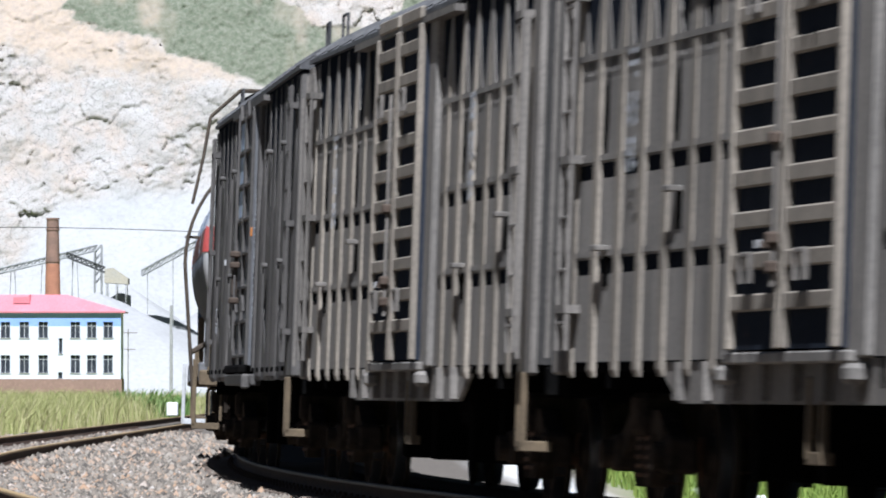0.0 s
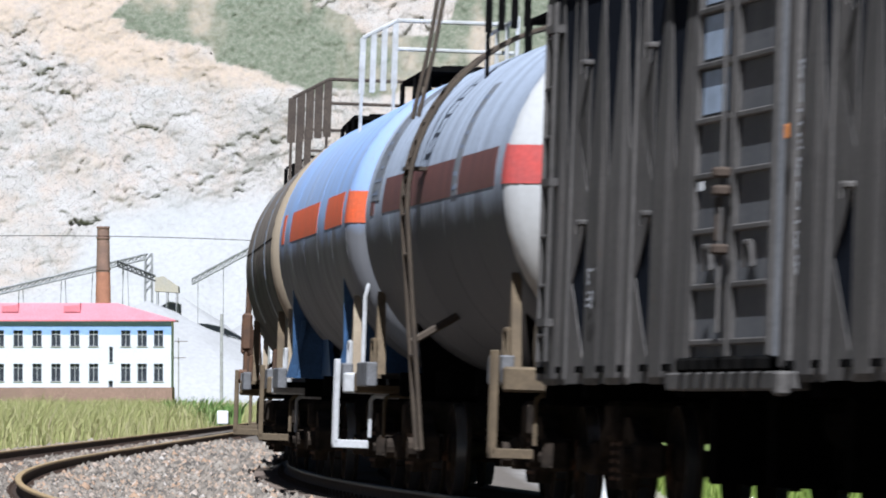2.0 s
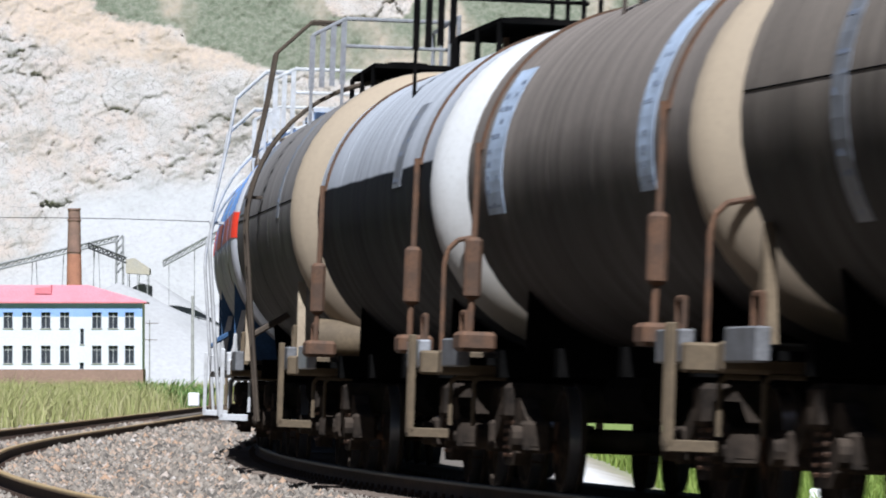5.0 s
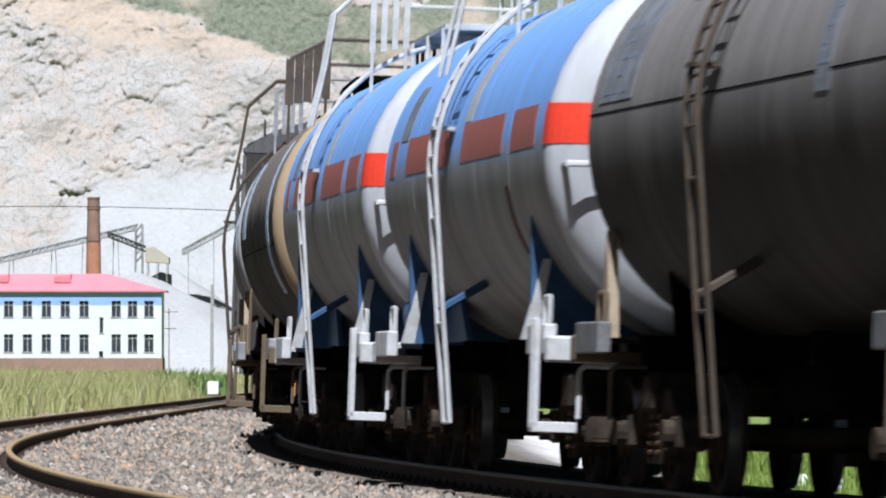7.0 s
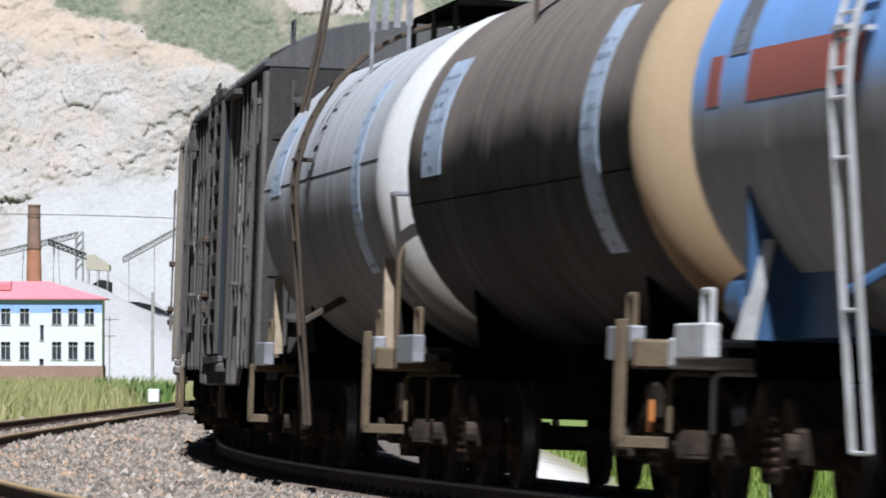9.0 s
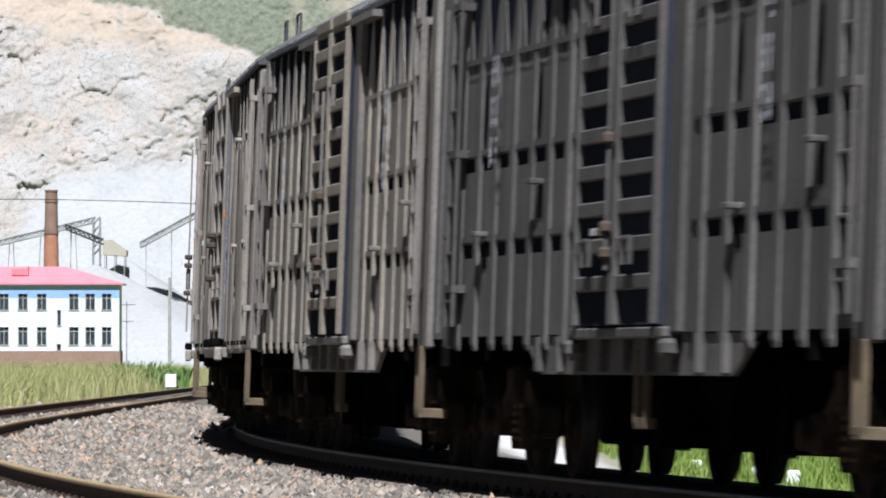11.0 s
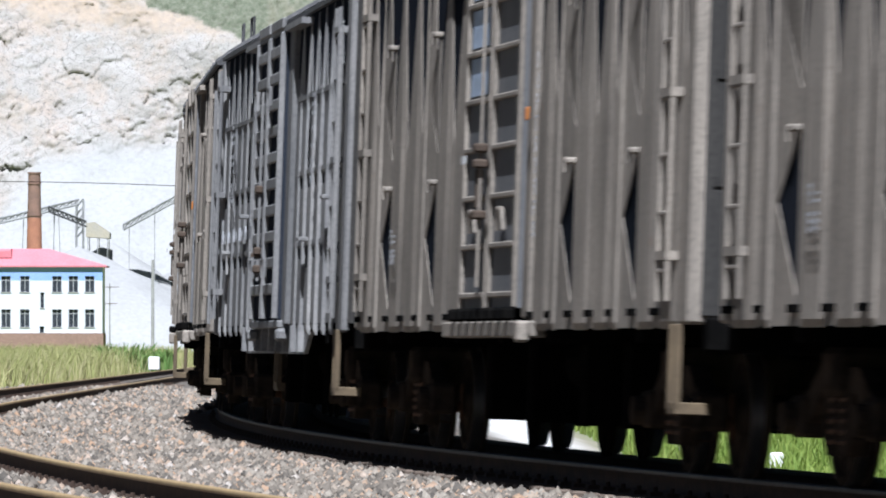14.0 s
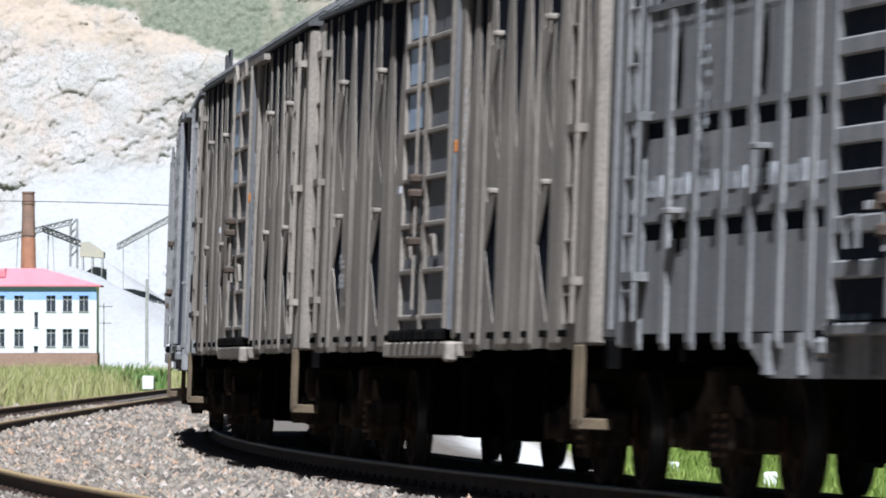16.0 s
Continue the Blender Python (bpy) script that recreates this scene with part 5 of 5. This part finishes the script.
def end_guard(th, y, mat, slats, wide, zr, span=0.44):
    """A guard across the walkway's end: upright slats or bars, lower towards the outside, and a rail back over the barrel."""
    guard = part("guard_screen", tube(bmnew(), [(0.66 + span, y, zr + 0.60 - 0.55 * (0.02 + span)), (0.64, y, zr + 0.60), (-0.6, y, zr + 0.60)], 0.022, 6), mat, th, "slatted guard beside the walkway")
    for x in (0.66, 0.66 + span):
        low = SIZE["axis"] + math.sqrt(SIZE["r"] ** 2 - x * x) - 0.02
        part("bracket", rod(bmnew(), (x, y, low), (x, y, zr), 0.02, 6), mat, guard)
    part("mid_rail", rod(bmnew(), (0.64, y, zr + 0.3), (-0.6, y, zr + 0.3), 0.02, 6), mat, guard)
    for i in range(slats):
        x = 0.66 + span * i / (slats - 1)
        low = zr - 0.12 - 0.2 * (x - 0.64)
        part("slat", box(bmnew(), x - wide / 2, x + wide / 2, y - 0.015, y + 0.015, low, zr + 0.60 - 0.55 * (x - 0.64)), mat, guard)


def tank_wagon(look_of, seed):
    g = look_of.get
    SIZE.update(dict(r=1.40, axis=2.53, half=4.85, dome=0.5) if g("old") else dict(r=1.50, axis=2.58, half=5.0, dome=0.50))
    r = random.Random(seed)
    th = tagged(new("tank_wagon"), look_of["label"], "tank wagon", "wagons of the train")
    paint, front, trim = look_of["paint"], look_of["front"], look_of["trim"]
    # barrel of five welded courses, dished ends
    bm = bmnew()
    seg, ys = 64, [(-SIZE["half"], 0.0), (SIZE["half"], 0.0)]
    rows = [[bm.verts.new(((SIZE["r"] + d) * math.cos(6.28319 * k / seg), y, SIZE["axis"] + (SIZE["r"] + d) * math.sin(6.28319 * k / seg))) for k in range(seg)] for y, d in ys]
    for a, b in zip(rows, rows[1:]):
        for k in range(seg):
            bm.faces.new((a[k], a[(k + 1) % seg], b[(k + 1) % seg], b[k]))
    bmesh.ops.recalc_face_normals(bm, faces=bm.faces[:])
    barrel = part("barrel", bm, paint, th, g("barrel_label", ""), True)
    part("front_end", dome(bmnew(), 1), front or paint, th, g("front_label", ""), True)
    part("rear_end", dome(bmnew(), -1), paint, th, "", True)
    for y in (-SIZE["half"] + 0.02, -0.6 * SIZE["half"], -0.2 * SIZE["half"], 0.2 * SIZE["half"], 0.6 * SIZE["half"], SIZE["half"] - 0.02):
        part("weld_seam", hoop(bmnew(), y - 0.012, y + 0.012, -90, 90, SIZE["r"] + 0.0018, 32), paint, barrel)
    if g("girth"):
        part("lagging_seam", hoop(bmnew(), -SIZE["half"], SIZE["half"], g("girth"), g("girth") + 0.4, SIZE["r"] + 0.004, 2), BLACK, barrel)
    # coloured band of panels along the flank, its end panel in the colour of full sun
    for y0, y1 in g("panels", ()):
        part("band_panel", hoop(bmnew(), y0, y1, 0, 12.5, SIZE["r"] + 0.003, 8), look_of["panel"], barrel, "band panel along the flank")
    if g("front_panel"):
        part("end_panel", end_strip(bmnew(), 2.58, 2.89), look_of["front_panel"], th, "band panel on the dished end")
        part("end_panel", hoop(bmnew(), SIZE["half"] - 0.1, SIZE["half"], 0, 12.5, SIZE["r"] + 0.006, 8), look_of["front_panel"], th)
    for y0, y1, a0, a1, m in g("plates", ()):
        pl = part("stencil_plate", hoop(bmnew(), y0, y1, a0, a1, SIZE["r"] + 0.006, 14), m, barrel, "pale stencil plate, unreadable")
        n = int((a1 - a0) / 5)
        bm = bmnew()
        for i in range(n):
            a = a0 + 2 + i * (a1 - a0 - 4) / n
            for k in range(3):
                c = y0 + (y1 - y0) * (0.12 + 0.28 * k)
                if r.random() < 0.5:
                    hoop(bm, c, c + (y1 - y0) * r.uniform(0.08, 0.2), a, a + 1.8 * r.uniform(0.5, 1), SIZE["r"] + 0.009, 2)
        part("lettering", bm, INK, pl)["kind"] = "stuff"
    for y0, y1, a0, a1, m, what in g("marks", ()):
        part("worn_patch", hoop(bmnew(), y0, y1, a0, a1, SIZE["r"] + 0.0025, 20), m, barrel, what)
    # walkway and rails over the dome
    wx = 0.45
    part("walkway", box(bmnew(), -wx, wx, -1.7, 1.7, SIZE["axis"] + SIZE["r"] + 0.18, SIZE["axis"] + SIZE["r"] + 0.23), trim if g("bright_rail") else BLACK, th)
    top_mat = trim if g("bright_rail") else BLACK
    part("manhole", rod(bmnew(), (0, 0.5, SIZE["axis"] + SIZE["r"] - 0.1), (0, 0.5, SIZE["axis"] + SIZE["r"] + 0.3), 0.22, 20), top_mat, th, smooth=True)
    part("manhole", rod(bmnew(), (0, -0.7, SIZE["axis"] + SIZE["r"] - 0.1), (0, -0.7, SIZE["axis"] + SIZE["r"] + 0.34), 0.13, 16), SIGNAL if g("bright_rail") else RUSTY, th, "rusty valve dome", True)
    for x in (-wx, wx):
        for y in (-1.6, 0.0, 1.6):
            part("walkway_bracket", rod(bmnew(), (x, y, SIZE["axis"] + SIZE["r"] - 0.25), (x, y, SIZE["axis"] + SIZE["r"] + 0.2), 0.03, 6), top_mat, th)
    rail_mat = trim if g("bright_rail") else g("rail", BLACK)
    zr = SIZE["axis"] + SIZE["r"] + 0.2
    rail = part("guard_rail", rod(bmnew(), (-wx, -1.65, zr + 0.56), (-wx, 1.65, zr + 0.56), 0.024, 6), rail_mat, th)
    for y in (-1.65, -0.55, 0.55, 1.65):
        part("rail_post", rod(bmnew(), (-wx, y, zr), (-wx, y, zr + 0.56), 0.024, 6), rail_mat, rail)
    if g("screen"):
        end_guard(th, -1.3, SLAT_BROWN, 2 if g("old") else 5, 0.1, zr, 0.12 if g("old") else 0.44)
    else:
        end_guard(th, -0.2, rail_mat, 4, 0.06, zr, 0.34)
    # ladder up the flank
    if g("ladder"):
        tank_ladder(th, g("ladder_y", -0.7), trim if g("bright_rail") else g("ladder_mat", LADDER_BROWN), wx, zr)
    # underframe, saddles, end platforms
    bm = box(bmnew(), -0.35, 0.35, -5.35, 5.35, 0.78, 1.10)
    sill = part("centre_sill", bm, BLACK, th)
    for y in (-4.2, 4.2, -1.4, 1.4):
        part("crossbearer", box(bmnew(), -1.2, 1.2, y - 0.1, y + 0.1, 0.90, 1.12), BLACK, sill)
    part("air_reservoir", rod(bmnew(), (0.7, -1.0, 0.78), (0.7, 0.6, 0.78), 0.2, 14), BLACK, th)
    smat = g("saddle", BLACK)
    for y in (-3.75, 3.75):
        for sx in (-1, 1):
            ang = [radians(a) for a in (range(-80, -17, 6) if g("wide_saddle") else range(-84, -41, 6))]
            outline = [(SIZE["r"] * math.cos(a), SIZE["axis"] + SIZE["r"] * math.sin(a)) for a in ang] + [(1.38 if g("wide_saddle") else 1.05, 1.10), (0.15, 1.10)]
            saddle = part("saddle", prism(bmnew(), outline, lambda u, w, c, s=sx: (s * u, c, w), y - 0.05, y + 0.05), smat, th)
            if not g("wide_saddle"):
                continue
            bm = bmnew()
            lo = [bm.verts.new((sx * x, y + k, 1.10)) for x, k in ((1.34, -0.07), (1.45, -0.07), (1.45, 0.05), (1.34, 0.05))]
            hi = [bm.verts.new((sx * x, y + k + 0.1, SIZE["axis"] - 0.85)) for x, k in ((1.25, -0.04), (1.31, -0.04), (1.31, 0.03), (1.25, 0.03))]
            for k in range(4):
                bm.faces.new((lo[k], lo[(k + 1) % 4], hi[(k + 1) % 4], hi[k]))
            bm.faces.new(lo)
            bm.faces.new(hi)
            bmesh.ops.recalc_face_normals(bm, faces=bm.faces[:])
            part("saddle_flange", bm, g("flange", smat), saddle)
    if g("wide_saddle"):
        for sx in (-1, 1):
            part("saddle_web", prism(bmnew(), [(-3.75, 2.15), (-2.2, 1.12), (-3.75, 1.12)], lambda u, w, c, s=sx: (s * c, u, w), 1.02, 1.07), smat, th)
            part("saddle_web", prism(bmnew(), [(3.75, 2.15), (2.2, 1.12), (3.75, 1.12)], lambda u, w, c, s=sx: (s * c, u, w), 1.02, 1.07), smat, th)
    pm = g("platform", STEP_TAN)
    for e in (-1, 1):
        y0, y1 = (4.7, 5.4) if e > 0 else (-5.4, -4.7)
        plat = part("end_platform", box(bmnew(), -1.45, 1.45, y0, y1, 1.0, 1.06), BLACK, th)
        part("end_beam", box(bmnew(), -1.5, 1.5, e * 5.4 - 0.09, e * 5.4 + 0.09, 0.92, 1.12, 0.02), g("beam", pm), plat, "end beam")
        for sx in (-1, 1):
            part("side_sill", box(bmnew(), sx * 1.45 - 0.05, sx * 1.45 + 0.05, min(e * 4.4, e * 5.3), max(e * 4.4, e * 5.3), 0.98, 1.21, 0.012), g("pad", PAD_GREY), plat)
            if sx == e:
                part("step", step_frame(bmnew(), sx * 1.55, e * 5.25 - 0.1, 0.15, 1.25, 0.42), g("beam", pm), th, "hanging step of flat bar")
            part("brake_pipe", tube(bmnew(), [(sx * 1.22, e * 5.3, 0.5), (sx * 1.22, e * 5.3, 0.86), (sx * 1.18, e * 5.3, 0.9), (sx * 0.95, e * 5.3, 0.9)], 0.02, 6), g("beam", pm), th)
            if g("shield"):
                part("shield_plate", prism(bmnew(), [(e * 4.62, 1.1), (e * 4.98, 1.1), (e * 4.80, 1.88)], lambda u, w, c, s=sx: (s * c, u, w), 1.30, 1.38), g("shield", pm), th, "pointed bracket plate")
        if g("hand_end", 0) in (e, 2):
            bm = tube(bmnew(), [(1.3, e * 5.2, 1.0), (1.3, e * 5.2, 1.85), (1.27, e * 5.2, 1.98), (1.19, e * 5.2, 2.06), (1.0, e * 5.2, 2.1)], 0.022, 8)
            part("handrail", bm, g("hand", pm), th, "bent tube handrail")
        tagged_part = tube(bmnew(), [(1.4, e * 4.9, 1.1), (1.4, e * 4.9, 1.42), (1.4, e * 4.65, 1.42), (1.4, e * 4.65, 1.1)], 0.022, 6)
        part("grab_rail", tagged_part, g("hand", pm), th)
        if e > 0 and g("end_hook"):
            bm = tube(bmnew(), [(1.38, SIZE["half"] + 0.2, 2.42), (1.38, SIZE["half"] + 0.46, 2.42), (0.7, SIZE["half"] + 0.64, 2.42), (0.7, SIZE["half"] + 0.4, 2.42)], 0.025, 6)
            part("end_grab_rail", bm, trim, th)
        coupler_mesh(th, e, 5.96)
    if g("reservoir") == "front":
        part("end_reservoir", rod(bmnew(), (0.35, 5.08, 1.30), (1.2, 5.08, 1.30), 0.21, 16), g("tankette", pm), th, "dusty tan air reservoir", True)
    elif g("reservoir"):
        part("end_reservoir", rod(bmnew(), (1.15, -4.55, 1.36), (1.15, -4.15, 1.36), 0.2, 16), BLUE, th, "blue air reservoir", True)
    # tie straps with turnbuckles on the older wagons
    for y in g("straps", ()):
        part("tie_strap", hoop(bmnew(), y - 0.05, y + 0.05, 8, 172, SIZE["r"] + 0.02, 32), RUSTY, th, "rusty tie strap")
        for sx in (-1, 1):
            bm = rod(bmnew(), (sx * (SIZE["r"] + 0.02), y, SIZE["axis"] + 0.25), (sx * (SIZE["r"] + 0.04), y, 1.2), 0.028, 8)
            tb = part("tie_rod", bm, RUSTY, th)
            part("turnbuckle", box(bmnew(), sx * (SIZE["r"] + 0.035) - 0.07, sx * (SIZE["r"] + 0.035) + 0.07, y - 0.06, y + 0.06, 1.52, 2.02, 0.03), RUSTY, tb, "rust red turnbuckle")
            part("strap_seat", box(bmnew(), sx * 1.4 - 0.15, sx * 1.4 + 0.15, y - 0.2, y + 0.2, 1.1, 1.26, 0.03), RUSTY, tb)
    if g("tag"):
        part("warning_tag", box(bmnew(), 1.15, 1.18, 4.3, 4.38, 0.5, 0.72), SIGNAL, th, "orange warning tag")
    put_bogies(th, 4.2)
    return th


# ---- the train ----
SPEED = 14.886
BOX, TANK = 16.44, 11.97


def train():
    made = []
    ribbed = {0: ribbed_boxcar(GREY_BROWN, PANEL_BROWN, RIB_TAN, 3), 1: ribbed_boxcar(GREY_BLUE, PANEL_SLATE, GREY_BLUE, 7), 2: ribbed_boxcar(GREY_COOL, GREY_COOL, GREY_COOL, 9)}
    pressed = {0: corrugated_boxcar(GREY_COOL, 5), 1: corrugated_boxcar(GREY_TAN, 6)}
    used = set()

    def boxcar(proto, key, s, label):
        ob = proto[key]
        if id(ob) in used:
            ob = copy_thing(ob, Matrix.Identity(4))
        used.add(id(ob))
        tagged(ob, label, "boxcar", "wagons of the train")
        made.append((ob, s, 5.85))

    s = 21.12
    boxcar(ribbed, 0, s + 2.5 * BOX, "dusty brown-grey ribbed boxcar with dark panelled doors")
    boxcar(ribbed, 0, s + 1.5 * BOX, "dusty brown-grey ribbed boxcar with dark panelled doors")
    boxcar(pressed, 0, s + 0.5 * BOX, "sooty grey corrugated boxcar coupled ahead of the tank wagons")
    white_end = tank_paint("stained white end", (0.54, 0.54, 0.525), (0.30, 0.265, 0.215), 2.05, 0.55, (0.34, 0.325, 0.30), 0.45, 0.5, 0.7, 0.25)
    tan_end = tank_paint("dusty tan end", (0.37, 0.30, 0.21), (0.20, 0.155, 0.11), 1.9, 0.6, (0.24, 0.195, 0.145), 0.5, 0.55, 0.7, 0.2)
    ochre_end = tank_paint("ochre stained end", (0.40, 0.305, 0.19), (0.27, 0.165, 0.085), 2.0, 0.7, (0.30, 0.19, 0.10), 0.55, 0.55, 0.7, 0.2)
    silver_end = surface("pale silver end paint", (0.50, 0.51, 0.53), (0.38, 0.38, 0.385), 1.6, 0.45, bump=0.02, stretch=(2, 2, 0.35), speck=0.12, gloss=0.3)
    band = ((-4.6, -4.25), (-3.5, -0.6), (0.15, 2.6), (3.1, 4.42))
    # near-black lower colours carry the flank's shade; white over black is two-tone
    looks = [
        dict(ladder=True, label="sooty pale grey-blue tank wagon with a dark red band", paint=tank_paint("pale sooty tank", (0.40, 0.45, 0.53), (0.085, 0.085, 0.088), 2.52, amount=0.45), front=white_end,
             trim=ALU, panel=MAROON, panels=((-4.6, -4.3), (-3.6, 4.42)), front_panel=surface("rose red panel paint", (0.62, 0.10, 0.085), (0.50, 0.11, 0.10), 6, 0.5), plates=((-4.6, -3.9, 5, 62, PLATE_DIRTY), (1.6, 2.0, 0, 40, PLATE_DIRTY)), bright_rail=False, platform=STEP_TAN, shield=STEP_TAN, reservoir="front"),
        dict(label="blue and grey tank wagon with an orange band", paint=tank_paint("blue tank with grey flank", (0.29, 0.42, 0.68), (0.17, 0.17, 0.175), 2.60, dirt=(0.30, 0.31, 0.32), amount=0.7), front=None,
             trim=WHITE, panel=ORANGE, panels=((-4.6, -4.2), (-3.2, 0.9), (2.1, 4.42)), front_panel=ORANGE, saddle=BLUE, wide_saddle=True, platform=WHITE, beam=WHITE, hand=WHITE, hand_end=1, shield=TAN, rail=WHITE, tankette=BLACK),
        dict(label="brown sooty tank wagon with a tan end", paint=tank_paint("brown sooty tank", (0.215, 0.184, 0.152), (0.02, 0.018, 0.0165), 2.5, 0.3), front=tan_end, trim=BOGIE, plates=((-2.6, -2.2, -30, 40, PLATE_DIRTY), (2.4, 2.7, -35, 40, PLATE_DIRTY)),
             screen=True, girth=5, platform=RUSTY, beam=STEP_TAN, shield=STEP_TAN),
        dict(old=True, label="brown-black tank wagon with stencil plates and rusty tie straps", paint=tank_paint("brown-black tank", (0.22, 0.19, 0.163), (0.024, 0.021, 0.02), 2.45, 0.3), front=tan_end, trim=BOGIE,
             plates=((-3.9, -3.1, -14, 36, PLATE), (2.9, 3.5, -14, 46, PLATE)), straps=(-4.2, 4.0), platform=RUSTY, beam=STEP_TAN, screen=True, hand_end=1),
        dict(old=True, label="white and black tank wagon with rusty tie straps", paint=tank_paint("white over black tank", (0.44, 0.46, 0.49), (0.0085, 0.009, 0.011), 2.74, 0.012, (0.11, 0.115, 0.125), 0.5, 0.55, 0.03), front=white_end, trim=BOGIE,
             straps=(-4.2, 4.0), platform=RUSTY, beam=STEP_TAN, girth=False, pad=ALU, hand_end=1, plates=((1.9, 2.5, 2, 35, PLATE_DIRTY),)),
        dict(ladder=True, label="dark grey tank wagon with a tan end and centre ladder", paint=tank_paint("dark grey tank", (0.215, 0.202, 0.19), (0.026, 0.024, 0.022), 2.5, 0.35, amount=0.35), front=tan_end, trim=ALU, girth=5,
             plates=((-4.7, -3.5, 8, 42, PLATE_DIRTY), (2.6, 3.0, 0, 45, PLATE_DIRTY)), platform=STEP_TAN, rail=ALU, shield=TAN, reservoir="front"),
        dict(ladder=True, label="blue-topped silver tank wagon with red band and white ladder", marks=((0.1, 0.5, 13, 78, CONCRETE, "worn grey strip in the blue paint"), (2.72, 2.92, -32, -10, RUSTY, "rust patch")), paint=tank_paint("blue tank", (0.19, 0.37, 0.74), (0.25, 0.25, 0.25), 2.62, 0.12, (0.17, 0.175, 0.185), 0.4, 0.34, 0.15), front=silver_end, trim=WHITE,
             panel=RED_SHADED, panels=band, front_panel=RED, bright_rail=True, wide_saddle=True, saddle=BLUE, flange=WHITE, platform=WHITE, beam=WHITE, hand=WHITE, end_hook=True, pad=WHITE,
             plates=((-4.1, -3.6, 12, 32, PLATE_DIRTY),), reservoir="rear"),
        dict(ladder=True, label="blue-topped silver tank wagon, clean, with red band", marks=((0.1, 0.5, 13, 78, CONCRETE, "worn grey strip in the blue paint"),), paint=tank_paint("bright blue tank", (0.21, 0.40, 0.78), (0.27, 0.27, 0.268), 2.62, 0.12, (0.18, 0.185, 0.195), 0.35, 0.34, 0.15), front=silver_end, trim=WHITE,
             panel=RED_SHADED, panels=band, front_panel=RED, bright_rail=True, wide_saddle=True, saddle=BLUE, flange=WHITE, platform=WHITE, beam=WHITE, hand=WHITE, end_hook=True, pad=WHITE,
             plates=((-4.1, -3.6, 12, 32, PLATE_DIRTY),), reservoir="rear"),
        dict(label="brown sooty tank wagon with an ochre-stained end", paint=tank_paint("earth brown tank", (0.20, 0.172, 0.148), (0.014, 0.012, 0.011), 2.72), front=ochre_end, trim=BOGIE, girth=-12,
             plates=((-4.25, -3.3, -4, 34, PLATE), (3.1, 3.75, -34, 36, PLATE)), screen=True, tag=True, platform=STEP_TAN, pad=ALU),
        dict(ladder=True, label="grey tank wagon with a white end and stencil plates", paint=tank_paint("grey tank", (0.46, 0.47, 0.485), (0.17, 0.166, 0.16), 2.55, 0.3, amount=0.3), front=white_end, trim=ALU, girth=5,
             plates=((-4.3, -3.4, 2, 34, PLATE), (3.0, 3.65, -32, 36, PLATE)), end_hook=True, platform=STEP_TAN, pad=ALU, rail=ALU, beam=STEP_TAN, shield=TAN, hand_end=1),
    ]
    for i, lk in enumerate(looks):
        made.append((tank_wagon(lk, 40 + i), s - (i + 0.5) * TANK, 4.2))
    s -= len(looks) * TANK
    order = [(ribbed, 2), (ribbed, 0), (pressed, 1), (pressed, 1), (ribbed, 1), (pressed, 1), (pressed, 1), (ribbed, 1), (pressed, 0)]
    for i, (proto, key) in enumerate(order):
        if proto is ribbed:
            label = ("dusty brown-grey ribbed boxcar with dark panelled doors", "slate grey ribbed boxcar with dark panelled doors",
                     "dark brown ribbed boxcar behind the tank wagons")[key]
        else:
            label = "dusty tan-grey corrugated boxcar with pale door plates" if key else "sooty grey corrugated boxcar with pale door plates"
        boxcar(proto, key, s - (i + 0.5) * BOX, label)
    return made


TRAIN = train()
for o in (BOGIE_PROTO, *BOGIE_PROTO.children_recursive):
    bpy.data.objects.remove(o, do_unlink=True)


# ---- what moves ----
def motions():
    turn = 360 * SPEED / (2 * math.pi * 0.42)
    for wagon, s0, pin in TRAIN:
        walk(wagon, [(k * 0.5, wagon_pose(s0 + SPEED * k * 0.5, pin)) for k in range(33)])
        # the wheels roll forward while their wagon is in sight of the bend
        t0, t1 = max(0.0, (-20 - s0) / SPEED), min(16.0, (95 - s0) / SPEED)
        if t1 <= t0:
            continue
        k0, k1 = math.floor(t0 * FPS), math.ceil(t1 * FPS)
        for o in wagon.children_recursive:
            if o.name.startswith("wheelset"):
                y = o.location.y
                rows = [(k / FPS, pose(0, y, 0.42, -turn * k / FPS)) for k in range(k0, min(k1, 480) + 1)]
                if k0 > 0:
                    rows.insert(0, (0.0, rows[0][1]))
                if k1 < 480:
                    rows.append((16.0, rows[-1][1]))
                walk(o, rows)


motions()
